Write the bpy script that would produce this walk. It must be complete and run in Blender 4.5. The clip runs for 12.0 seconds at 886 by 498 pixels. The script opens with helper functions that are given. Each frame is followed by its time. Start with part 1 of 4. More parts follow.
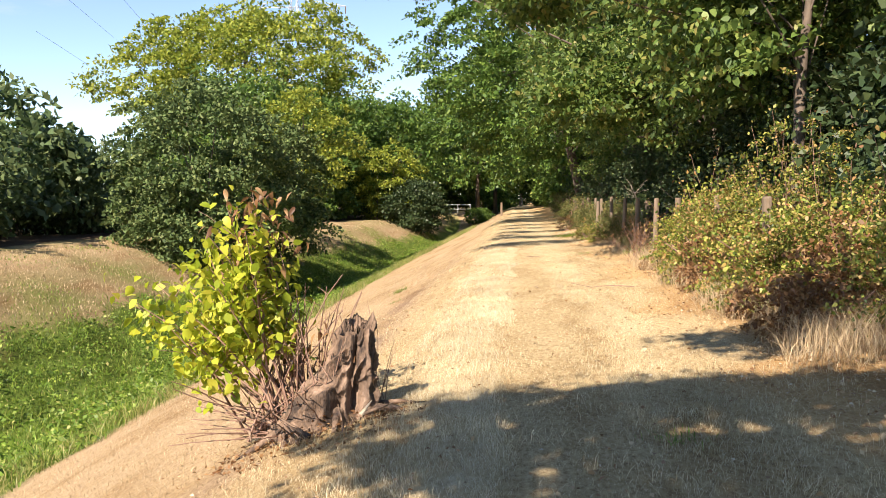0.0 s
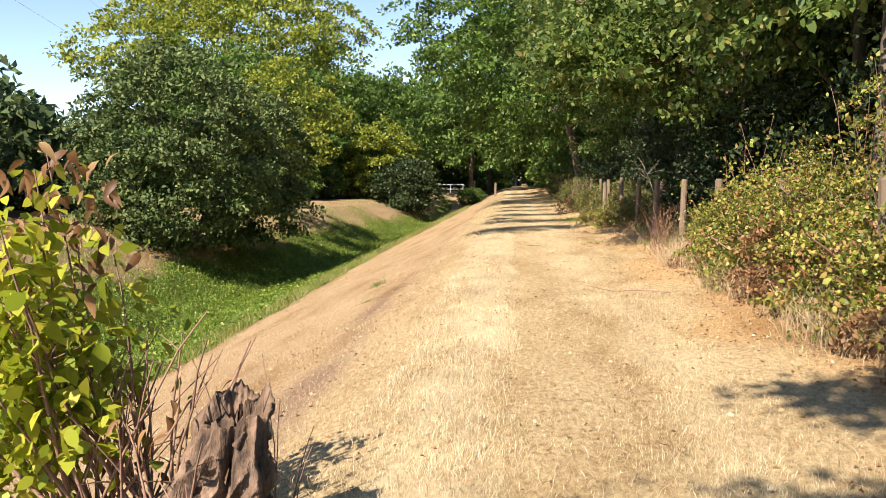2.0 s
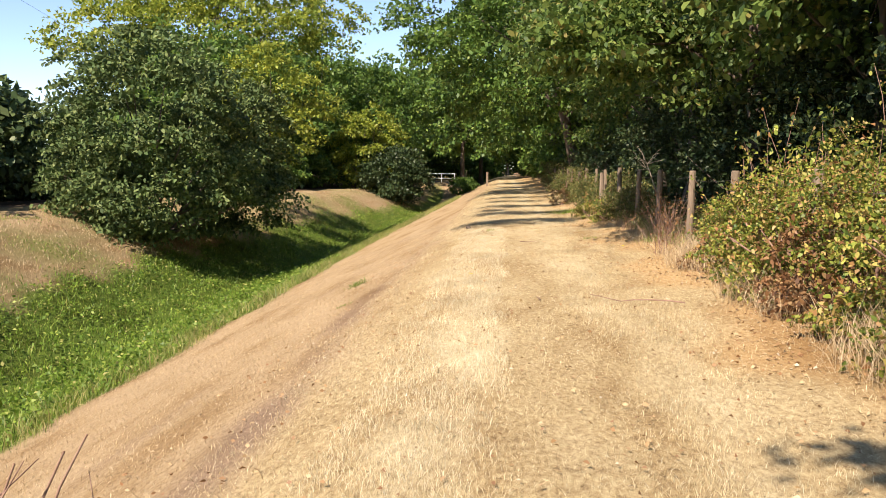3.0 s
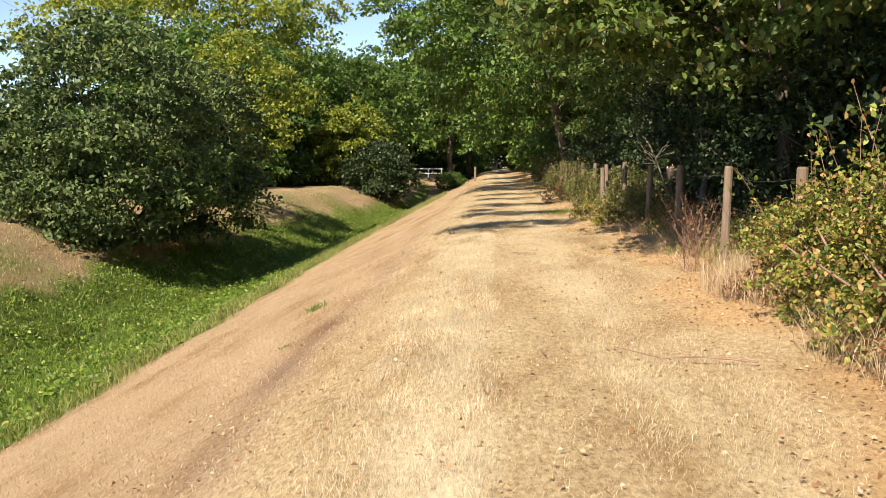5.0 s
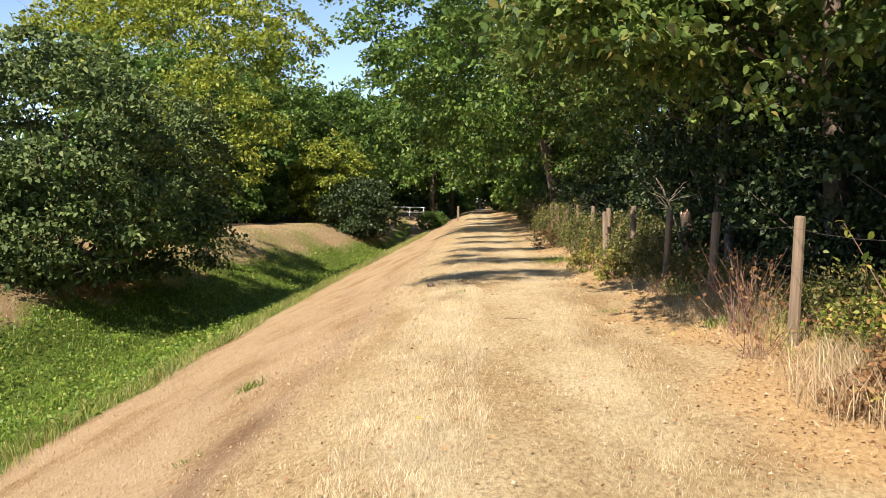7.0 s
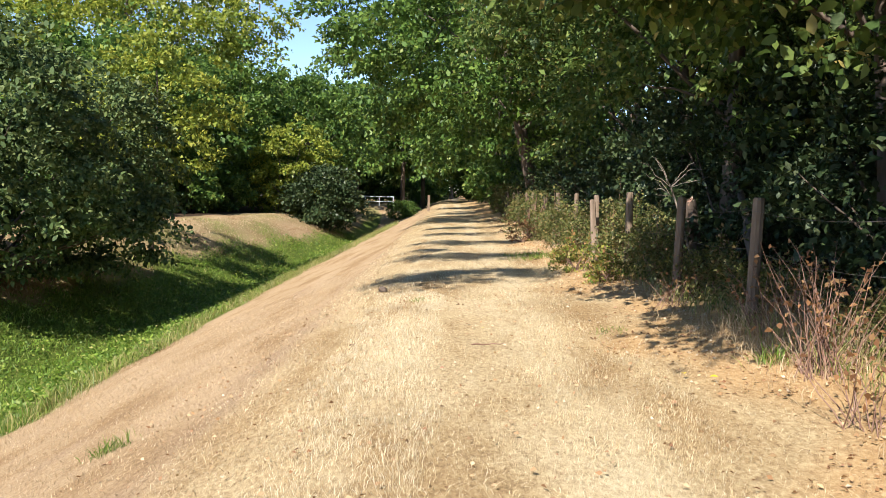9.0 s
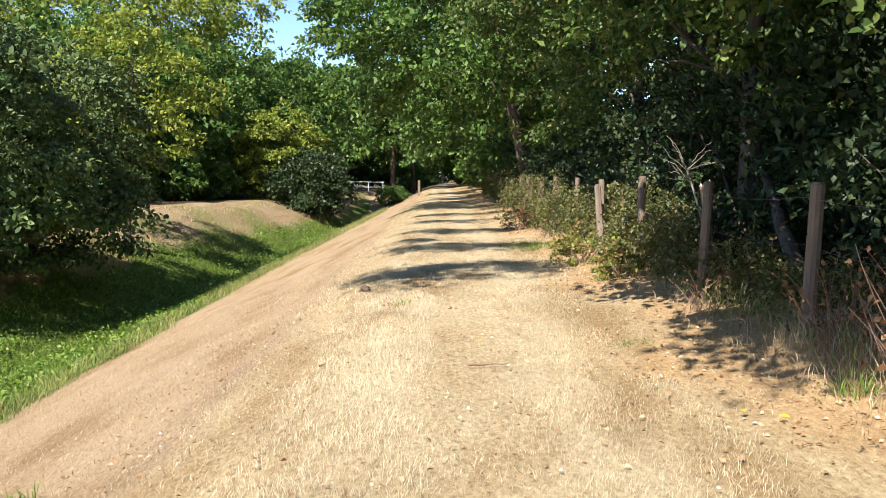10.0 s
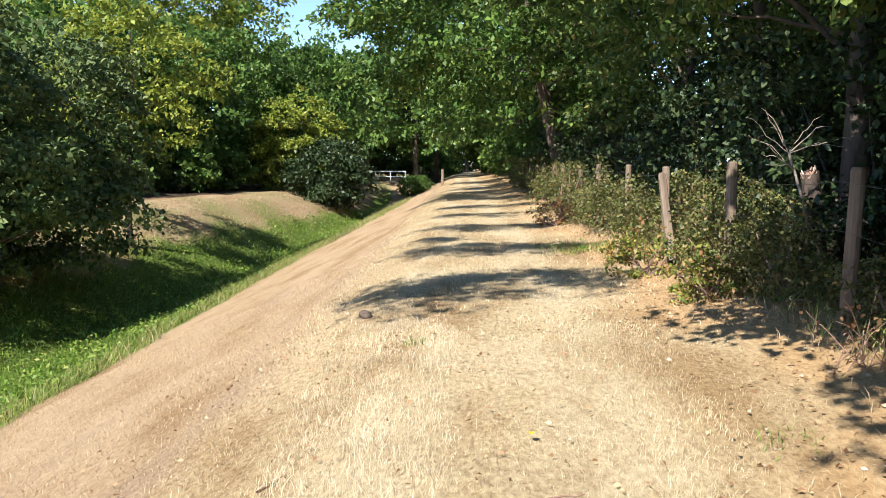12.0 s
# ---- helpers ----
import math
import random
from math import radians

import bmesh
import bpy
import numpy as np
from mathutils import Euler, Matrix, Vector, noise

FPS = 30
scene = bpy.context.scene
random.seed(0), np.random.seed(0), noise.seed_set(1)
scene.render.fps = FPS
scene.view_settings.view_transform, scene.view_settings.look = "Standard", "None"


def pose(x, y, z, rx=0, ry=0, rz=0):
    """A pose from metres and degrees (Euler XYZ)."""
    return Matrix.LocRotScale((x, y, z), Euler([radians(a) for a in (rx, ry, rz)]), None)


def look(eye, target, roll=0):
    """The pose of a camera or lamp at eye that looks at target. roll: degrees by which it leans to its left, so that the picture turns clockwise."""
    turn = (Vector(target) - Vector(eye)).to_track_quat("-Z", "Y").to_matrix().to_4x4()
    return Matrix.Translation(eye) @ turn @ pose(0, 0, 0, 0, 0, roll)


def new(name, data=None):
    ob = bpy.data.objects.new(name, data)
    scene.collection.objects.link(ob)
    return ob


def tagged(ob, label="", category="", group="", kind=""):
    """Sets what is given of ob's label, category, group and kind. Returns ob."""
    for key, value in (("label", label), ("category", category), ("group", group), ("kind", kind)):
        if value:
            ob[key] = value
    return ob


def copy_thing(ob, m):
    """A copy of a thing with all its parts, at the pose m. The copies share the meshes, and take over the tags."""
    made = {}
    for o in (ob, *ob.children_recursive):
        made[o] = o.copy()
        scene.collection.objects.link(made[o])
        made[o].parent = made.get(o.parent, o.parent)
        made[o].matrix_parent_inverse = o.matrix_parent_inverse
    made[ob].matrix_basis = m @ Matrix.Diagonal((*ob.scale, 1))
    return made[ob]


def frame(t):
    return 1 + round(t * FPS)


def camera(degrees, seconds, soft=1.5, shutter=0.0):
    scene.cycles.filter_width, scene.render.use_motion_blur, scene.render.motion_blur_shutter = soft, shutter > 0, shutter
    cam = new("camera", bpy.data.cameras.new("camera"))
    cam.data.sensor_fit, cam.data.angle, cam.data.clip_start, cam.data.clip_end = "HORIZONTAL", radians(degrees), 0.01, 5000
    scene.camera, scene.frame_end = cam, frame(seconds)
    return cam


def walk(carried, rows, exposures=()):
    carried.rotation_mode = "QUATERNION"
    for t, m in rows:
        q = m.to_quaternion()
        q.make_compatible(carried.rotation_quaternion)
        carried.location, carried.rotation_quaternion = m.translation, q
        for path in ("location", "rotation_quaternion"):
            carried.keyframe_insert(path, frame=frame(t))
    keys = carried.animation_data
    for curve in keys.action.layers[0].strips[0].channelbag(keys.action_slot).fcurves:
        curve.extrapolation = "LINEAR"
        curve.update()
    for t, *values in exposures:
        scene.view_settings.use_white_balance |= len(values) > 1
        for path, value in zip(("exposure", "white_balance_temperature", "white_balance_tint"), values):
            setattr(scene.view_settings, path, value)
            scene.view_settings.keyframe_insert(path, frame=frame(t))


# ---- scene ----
cam = camera(53.6, 12.0, soft=0.4)
METRES, EYE, TILT, LEAN, TURN = 17.2, 1.4, -3.3, 0.0, 4.9
ROWS = [
    (0.0, 0.0, 0.0, 0.0, -0.0, 0.0, -0.0),
    (0.5, 0.0033, 0.0436, 0.0016, -0.37, -0.31, 0.53),
    (1.0, 0.0046, 0.0857, 0.0038, -0.77, -0.3, 0.11),
    (1.5, 0.0072, 0.1289, 0.0051, -0.23, -0.87, 0.02),
    (2.0, 0.0074, 0.1705, 0.0078, -0.48, -1.31, -0.76),
    (2.5, 0.0146, 0.2105, 0.011, -0.85, -1.48, -0.51),
    (3.0, 0.0151, 0.2493, 0.0145, -0.99, -2.04, -0.78),
    (3.2, 0.0165, 0.2654, 0.0157, -1.3, -1.95, -1.1),
    (4.8, 0.0277, 0.3943, 0.025, -1.7, -2.3, -0.5),
    (5.0, 0.0291, 0.4104, 0.0262, -1.71, -2.39, -0.15),
    (5.5, 0.0327, 0.4535, 0.0289, -2.31, -1.84, -0.96),
    (6.0, 0.0337, 0.4939, 0.0322, -2.25, -1.22, -0.98),
    (6.5, 0.0364, 0.5352, 0.035, -2.95, -0.66, -0.59),
    (7.0, 0.0389, 0.5748, 0.0367, -2.88, 0.13, -1.28),
    (7.2, 0.0413, 0.5916, 0.0374, -3.09, 1.62, -1.2),
    (8.0, 0.0502, 0.659, 0.0402, -4.1, 1.9, -1.35),
    (8.8, 0.0602, 0.7264, 0.0426, -4.96, 1.01, -1.5),
    (9.0, 0.0626, 0.7433, 0.0432, -4.62, -0.51, -1.11),
    (9.5, 0.0673, 0.7863, 0.0456, -5.31, -1.12, -0.66),
    (10.0, 0.0705, 0.8284, 0.0487, -5.2, -1.5, -0.62),
    (10.5, 0.0732, 0.8689, 0.0512, -5.44, -1.65, -0.66),
    (11.0, 0.0787, 0.9105, 0.0533, -5.04, -1.75, -0.81),
    (11.5, 0.0815, 0.9513, 0.0554, -5.09, -2.11, -1.0),
    (12.0, 0.085, 0.9929, 0.0575, -3.6, -2.24, -0.21),
]
walk(cam, [(t, pose(0, 0, EYE, TILT, LEAN, TURN) @ pose(METRES * x, METRES * y, METRES * z, 90 + pitch, roll, yaw)) for t, x, y, z, yaw, pitch, roll in ROWS],
     exposures=[(0.0, 1.28, 6850, 14), (3.0, 1.05, 6850, 14), (6.0, 0.98, 6850, 14), (9.0, 1.14, 6150, 12), (12.0, 1.21, 5850, 11)])

# ---- world and sun ----
SUN_AZ, SUN_EL = 28.0, 41.0  # the way the shadows fall, degrees right of +y; height of the sun
to_sun = Vector((-math.sin(radians(SUN_AZ)) * math.cos(radians(SUN_EL)), -math.cos(radians(SUN_AZ)) * math.cos(radians(SUN_EL)), math.sin(radians(SUN_EL))))
world = bpy.data.worlds.new("sky")
scene.world = world
world.use_nodes = True
wn, wl = world.node_tree.nodes, world.node_tree.links
sky = wn.new("ShaderNodeTexSky")
sky.sky_type, sky.sun_disc = "NISHITA", False
sky.sun_elevation, sky.sun_rotation = radians(SUN_EL), math.atan2(to_sun.x, to_sun.y)
sky.air_density, sky.dust_density, sky.ozone_density, sky.altitude = 0.8, 0.0, 0.9, 2200
coord, mapping, cloud, ramp, mix = (wn.new("ShaderNodeTexCoord"), wn.new("ShaderNodeMapping"), wn.new("ShaderNodeTexNoise"), wn.new("ShaderNodeValToRGB"), wn.new("ShaderNodeMixRGB"))
mapping.inputs["Scale"].default_value = (1.2, 1.2, 5.0)
cloud.inputs["Scale"].default_value, cloud.inputs["Detail"].default_value, cloud.inputs["Roughness"].default_value = 2.2, 7, 0.6
ramp.color_ramp.elements[0].position, ramp.color_ramp.elements[1].position = 0.6, 1.0
mix.inputs["Color2"].default_value = (3.6, 3.9, 4.3, 1)
bg = wn["Background"]
bg.inputs["Strength"].default_value = 0.114
wl.new(coord.outputs["Generated"], mapping.inputs["Vector"])
wl.new(mapping.outputs["Vector"], cloud.inputs["Vector"])
wl.new(cloud.outputs["Fac"], ramp.inputs["Fac"])
wl.new(ramp.outputs["Color"], mix.inputs["Fac"])
wl.new(sky.outputs["Color"], mix.inputs["Color1"])
wl.new(mix.outputs["Color"], bg.inputs["Color"])
sun = new("sun", bpy.data.lights.new("sun", "SUN"))
sun.data.energy, sun.data.angle, sun.data.color = 5.0, radians(0.5), (1.0, 0.915, 0.785)
sun.matrix_world = look(to_sun * 60, (0, 0, 0))


# ---- materials ----
def material(name):
    m = bpy.data.materials.new(name)
    m.use_nodes = True
    return m, m.node_tree.nodes, m.node_tree.links, m.node_tree.nodes["Principled BSDF"]


def ramp_node(n, stops):
    r = n.new("ShaderNodeValToRGB")
    e = r.color_ramp.elements
    while len(e) < len(stops):
        e.new(0.5)
    for el, (p, c) in zip(e, stops):
        el.position, el.color = p, (*c, 1)
    return r


def noise_node(n, l, scale, detail=4, rough=0.6, vector=None, stretch=None):
    t = n.new("ShaderNodeTexNoise")
    t.inputs["Scale"].default_value, t.inputs["Detail"].default_value, t.inputs["Roughness"].default_value = scale, detail, rough
    g = n.new("ShaderNodeTexCoord") if vector is None else None
    v = g.outputs["Object"] if vector is None else vector
    if stretch:
        mp = n.new("ShaderNodeMapping")
        mp.inputs["Scale"].default_value = stretch
        l.new(v, mp.inputs["Vector"])
        v = mp.outputs["Vector"]
    l.new(v, t.inputs["Vector"])
    return t


def leaf_material(name, stops, patch=(0.75, 1.2), through_light=0.35, rough=0.5, patch_scale=0.7):
    """Leaves: each its own shade out of the stops, in larger patches lighter and darker, letting some light through."""
    m, n, l, p = material(name)
    geo = n.new("ShaderNodeNewGeometry")
    info = n.new("ShaderNodeObjectInfo")
    add = n.new("ShaderNodeMath")
    add.operation = "ADD"
    frac = n.new("ShaderNodeMath")
    frac.operation = "FRACT"
    l.new(geo.outputs["Random Per Island"], add.inputs[0])
    l.new(info.outputs["Random"], add.inputs[1])
    l.new(add.outputs[0], frac.inputs[0])
    r = ramp_node(n, stops)
    l.new(frac.outputs[0], r.inputs["Fac"])
    t = noise_node(n, l, patch_scale, 3, vector=geo.outputs["Position"])
    mr = n.new("ShaderNodeMapRange")
    mr.inputs["From Min"].default_value, mr.inputs["From Max"].default_value = 0.3, 0.7
    mr.inputs["To Min"].default_value, mr.inputs["To Max"].default_value = patch
    l.new(t.outputs["Fac"], mr.inputs["Value"])
    mul = n.new("ShaderNodeVectorMath")
    mul.operation = "SCALE"
    l.new(r.outputs["Color"], mul.inputs[0])
    l.new(mr.outputs["Result"], mul.inputs["Scale"])
    l.new(mul.outputs["Vector"], p.inputs["Base Color"])
    p.inputs["Roughness"].default_value = rough
    p.inputs["Specular IOR Level"].default_value = 0.35
    tr = n.new("ShaderNodeBsdfTranslucent")
    l.new(mul.outputs["Vector"], tr.inputs["Color"])
    ms = n.new("ShaderNodeMixShader")
    ms.inputs["Fac"].default_value = through_light
    l.new(p.outputs["BSDF"], ms.inputs[1])
    l.new(tr.outputs["BSDF"], ms.inputs[2])
    l.new(ms.outputs["Shader"], n["Material Output"].inputs["Surface"])
    return m


def solid_material(name, stops, scale, stretch=None, rough=0.85, bump=0.4, bump_dist=0.01, fine=None):
    m, n, l, p = material(name)
    t = noise_node(n, l, scale, 6, 0.65, stretch=stretch)
    r = ramp_node(n, stops)
    l.new(t.outputs["Fac"], r.inputs["Fac"])
    l.new(r.outputs["Color"], p.inputs["Base Color"])
    p.inputs["Roughness"].default_value = rough
    f = noise_node(n, l, fine or scale * 6, 5, 0.7, stretch=stretch)
    b = n.new("ShaderNodeBump")
    b.inputs["Strength"].default_value, b.inputs["Distance"].default_value = bump, bump_dist
    l.new(f.outputs["Fac"], b.inputs["Height"])
    l.new(b.outputs["Normal"], p.inputs["Normal"])
    return m


OAK = leaf_material("oak_leaves", [(0.0, (0.05, 0.1, 0.022)), (0.5, (0.095, 0.175, 0.032)), (0.9, (0.165, 0.25, 0.045)), (1.0, (0.24, 0.3, 0.07))])
WOOD = leaf_material("wood_edge_leaves", [(0.0, (0.055, 0.1, 0.025)), (0.5, (0.12, 0.19, 0.042)), (0.9, (0.21, 0.27, 0.065)), (1.0, (0.3, 0.25, 0.08))], through_light=0.42)
HAZEL = leaf_material("shrub_leaves", [(0.0, (0.045, 0.078, 0.024)), (0.5, (0.09, 0.14, 0.04)), (1.0, (0.19, 0.23, 0.08))], through_light=0.22, rough=0.7)
LOCUST = leaf_material("light_tree_leaves", [(0.0, (0.13, 0.185, 0.03)), (0.5, (0.26, 0.315, 0.042)), (1.0, (0.41, 0.41, 0.065))], through_light=0.42)
# leaves with shade put into their colour: wood interior, shrub at the bank's end
SHADED = leaf_material("shaded_leaves", [(0.0, (0.025, 0.045, 0.018)), (0.6, (0.045, 0.075, 0.026)), (1.0, (0.085, 0.11, 0.04))], through_light=0.2)
BRAMBLE = leaf_material("bramble_leaves", [(0.0, (0.06, 0.105, 0.02)), (0.38, (0.22, 0.27, 0.042)), (0.64, (0.39, 0.375, 0.08)), (0.84, (0.48, 0.33, 0.12)), (1.0, (0.32, 0.14, 0.065))], patch=(0.5, 1.3), patch_scale=1.8)
HEDGE = leaf_material("field_hedge_leaves", [(0.0, (0.065, 0.105, 0.045)), (0.6, (0.115, 0.17, 0.065)), (1.0, (0.18, 0.22, 0.085))])
IVY = leaf_material("ivy_leaves", [(0.0, (0.055, 0.075, 0.02)), (0.5, (0.13, 0.15, 0.04)), (0.82, (0.25, 0.235, 0.08)), (1.0, (0.3, 0.2, 0.09))], patch=(0.6, 1.25), patch_scale=1.8)
SHOOT = leaf_material("shoot_leaves", [(0.0, (0.2, 0.28, 0.02)), (0.5, (0.4, 0.45, 0.035)), (1.0, (0.58, 0.54, 0.07))], through_light=0.45)
RUST = leaf_material("withered_leaves", [(0.0, (0.13, 0.062, 0.03)), (0.6, (0.29, 0.15, 0.065)), (1.0, (0.42, 0.27, 0.13))])
LITTER = leaf_material("fallen_leaves", [(0.0, (0.24, 0.12, 0.06)), (0.5, (0.42, 0.26, 0.13)), (0.85, (0.52, 0.38, 0.22)), (1.0, (0.56, 0.48, 0.36))], through_light=0.1)
STRAW = leaf_material("dry_grass_blades", [(0.0, (0.33, 0.235, 0.125)), (0.5, (0.58, 0.465, 0.275)), (1.0, (0.78, 0.68, 0.46))], through_light=0.3, patch=(0.7, 1.2), patch_scale=1.3)
PALE = leaf_material("bleached_grass_blades", [(0.0, (0.46, 0.37, 0.23)), (0.5, (0.66, 0.565, 0.385)), (1.0, (0.8, 0.72, 0.54))], through_light=0.3, patch_scale=1.3)
TAN = leaf_material("dry_bank_blades", [(0.0, (0.3, 0.21, 0.12)), (0.5, (0.47, 0.35, 0.21)), (1.0, (0.6, 0.47, 0.3))], through_light=0.25, patch_scale=1.0)
GREEN = leaf_material("green_grass_blades", [(0.0, (0.085, 0.16, 0.022)), (0.6, (0.18, 0.285, 0.036)), (0.9, (0.29, 0.36, 0.065)), (1.0, (0.44, 0.4, 0.15))], patch=(0.6, 1.25), through_light=0.35, patch_scale=1.4)
REED = leaf_material("reed_blades", [(0.0, (0.1, 0.15, 0.03)), (0.5, (0.22, 0.25, 0.06)), (1.0, (0.42, 0.36, 0.16))], through_light=0.3)
BARK = solid_material("bark", [(0.3, (0.045, 0.033, 0.026)), (0.7, (0.15, 0.11, 0.08))], 5, (1, 1, 0.25), bump=0.8)
TWIG = solid_material("twigs", [(0.3, (0.16, 0.085, 0.06)), (0.7, (0.34, 0.21, 0.15))], 6, rough=0.8)
DEADWOOD = solid_material("bare_branches", [(0.3, (0.2, 0.16, 0.12)), (0.7, (0.36, 0.3, 0.24))], 6)
STUMP = solid_material("weathered_stump_wood", [(0.38, (0.035, 0.022, 0.016)), (0.5, (0.15, 0.095, 0.062)), (0.63, (0.27, 0.18, 0.125)), (0.76, (0.42, 0.31, 0.23))], 9, (1, 1, 0.3), bump=1.0, bump_dist=0.03, fine=18)
POST = solid_material("weathered_post_wood", [(0.3, (0.1, 0.07, 0.045)), (0.6, (0.22, 0.16, 0.11)), (0.8, (0.32, 0.25, 0.18))], 9, (1, 1, 0.12), bump=0.6, bump_dist=0.006)
CUT = solid_material("cut_wood", [(0.3, (0.42, 0.34, 0.24)), (0.7, (0.58, 0.5, 0.38))], 20)
WIRE, _n, _l, _p = material("galvanised_wire")
_p.inputs["Base Color"].default_value, _p.inputs["Metallic"].default_value, _p.inputs["Roughness"].default_value = (0.16, 0.14, 0.125, 1), 0.5, 0.7
RAIL = solid_material("pale_steel", [(0.3, (0.45, 0.47, 0.48)), (0.7, (0.6, 0.62, 0.63))], 4, rough=0.5)
ASPHALT = solid_material("asphalt", [(0.3, (0.04, 0.04, 0.042)), (0.7, (0.07, 0.07, 0.07))], 8, bump=0.3)


# ---- the lie of the land ----
def step(a, b, x):
    t = np.clip((x - a) / (b - a), 0, 1)
    return t * t * (3 - 2 * t)


def channel(y):
    """How far the far bank of the ditch comes over towards the path."""
    return 6.3 * step(36, 80, y)


PROFILE_X = [-60.0, -22.0, -18.0, -16.4, -15.0, -13.2, -11.6, -10.4, -9.0, -6.4, -2.8, -1.6, -0.9, -0.2, 1.4, 2.7, 3.8, 6.0, 60.0]
PROFILE_Z = [-0.3, -0.4, -0.5, -0.75, -1.35, -2.25, -3.1, -3.5, -3.25, -2.3, -0.78, -0.27, -0.06, 0.0, 0.03, 0.22, 0.32, 0.35, 0.4]


def near_bank(x):
    return np.where(x > -10.4, np.interp(x, PROFILE_X, PROFILE_Z), -3.5 + (x + 10.4) * 0.4)


def far_bank(u):
    return np.where(u < -10.4, np.interp(u, PROFILE_X, PROFILE_Z), -3.5 - (u + 10.4) * 0.4)


def profile_x(x, y):
    """Where a place lies in the ditch's cross-section: on the far bank it shifts along with that bank."""
    c = channel(y)
    return np.where(far_bank(x - c) > near_bank(x), x - c, x)


def land(x, y):
    """Height of the ground; x and y are arrays."""
    x, y = np.asarray(x, float), np.asarray(y, float)
    c = channel(y)
    z = sum(np.maximum(near_bank(x + d), far_bank(x + d - c)) for d in (-0.35, -0.17, 0.0, 0.17, 0.35)) / 5
    fill = step(92, 101, y) * step(-3, -7, x)
    z = z * (1 - fill) - 0.25 * fill
    z = z * (1 - step(180, 320, np.abs(y))) * (1 - step(60, 200, np.abs(x)))
    w = 0.035 * np.sin(x * 1.9 + 0.7 * np.sin(y * 0.8)) * np.sin(y * 1.1 + 1.3) + 0.02 * np.sin(x * 4.1 + y * 2.3) * np.sin(y * 3.3 - x)
    rough = 0.35 + 0.9 * step(-8, -12, x) + 1.2 * step(2.2, 3.5, x)
    return z + w * rough


def mesh_object(name, verts, quads, mat, parent=None, smooth=False):
    """A mesh object from arrays of corners and of faces that all have the same number of corners."""
    verts, quads = np.asarray(verts, np.float32), np.asarray(quads, np.int32)
    me = bpy.data.meshes.new(name)
    k = quads.shape[1]
    me.vertices.add(len(verts))
    me.vertices.foreach_set("co", verts.ravel())
    me.loops.add(quads.size)
    me.loops.foreach_set("vertex_index", quads.ravel())
    me.polygons.add(len(quads))
    me.polygons.foreach_set("loop_start", np.arange(0, quads.size, k, dtype=np.int32))
    me.update(calc_edges=True)
    if smooth:
        me.polygons.foreach_set("use_smooth", np.ones(len(quads), bool))
    me.materials.append(mat)
    ob = new(name, me)
    ob.parent = parent
    return ob


def part(name, bm, mat, parent, label=""):
    me = bpy.data.meshes.new(name)
    bm.to_mesh(me)
    bm.free()
    me.materials.append(mat)
    ob = new(name, me)
    ob.parent = parent
    return tagged(ob, label)


def thing(name, at, label, category, group=""):
    ob = new(name)
    ob.location = at
    return tagged(ob, label, category, group)


def unit(v):
    return v / np.maximum(np.linalg.norm(v, axis=1, keepdims=True), 1e-6)


def leaves(name, rng, points, out, size, mat, parent, droop=0.3, wide=0.62, spread=1.0, fold=0.18, oval=False):
    """One leaf of four corners (six where it is seen near), folded along its rib, at each point; they lean outward and hang."""
    n = len(points)
    axis = unit(rng.normal(size=(n, 3)) * spread + out + np.array([0, 0, -droop]))
    side = unit(np.cross(axis, rng.normal(size=(n, 3)) * 0.7 + np.array([0, 0, 1.0])))
    nor = np.cross(side, axis)
    L = (size * rng.uniform(0.6, 1.25, n))[:, None]
    w, f = L * wide * 0.5, L * fold
    if oval:
        rim = ((0.0, 0.0), (0.28, 0.92), (0.66, 0.8), (1.0, 0.0), (0.66, -0.8), (0.28, -0.92))
        v = np.stack([points + axis * L * t + side * w * k + nor * f * abs(k) for t, k in rim], 1)
        return mesh_object(name, v.reshape(-1, 3), np.arange(n * 6).reshape(n, 6), mat, parent)
    v = np.stack([points, points + axis * L * 0.45 + side * w + nor * f, points + axis * L, points + axis * L * 0.45 - side * w + nor * f], 1)
    q = np.arange(n * 4).reshape(n, 4)
    return mesh_object(name, v.reshape(-1, 3), q, mat, parent)


def tube(paths, sides=6):
    """Corners and faces of tapered tubes; each path is a list of (point, radius)."""
    V, F, base = [], [], 0
    for path in paths:
        pts = np.array([p for p, r in path], float)
        rad = np.array([r for p, r in path], float)
        tan = unit(np.gradient(pts, axis=0))
        ref = np.array([0.31, 0.93, 0.2])
        a = unit(np.cross(tan, ref))
        b = np.cross(tan, a)
        ang = np.arange(sides) * 2 * np.pi / sides
        ring = pts[:, None] + rad[:, None, None] * (a[:, None] * np.cos(ang)[None, :, None] + b[:, None] * np.sin(ang)[None, :, None])
        V.append(ring.reshape(-1, 3))
        k = len(pts)
        i, j = np.meshgrid(np.arange(k - 1), np.arange(sides), indexing="ij")
        jn = (j + 1) % sides
        F.append((base + np.stack([i * sides + j, i * sides + jn, (i + 1) * sides + jn, (i + 1) * sides + j], -1)).reshape(-1, 4))
        base += k * sides
    return np.concatenate(V), np.concatenate(F)


def bent(rng, a, b, r0, r1, k=6, wobble=0.08, rise=0.0):
    """A crooked tapered path from a to b."""
    a, b = np.array(a, float), np.array(b, float)
    L = np.linalg.norm(b - a)
    off = np.cumsum(rng.normal(size=(k, 3)), 0) * wobble * L / k
    out = []
    for i in range(k):
        t = i / (k - 1)
        p = a + (b - a) * t + off[i] * t * (1.3 - t) + np.array([0, 0, rise * L * t * (1 - t)])
        out.append((p, r0 + (r1 - r0) * t))
    return out


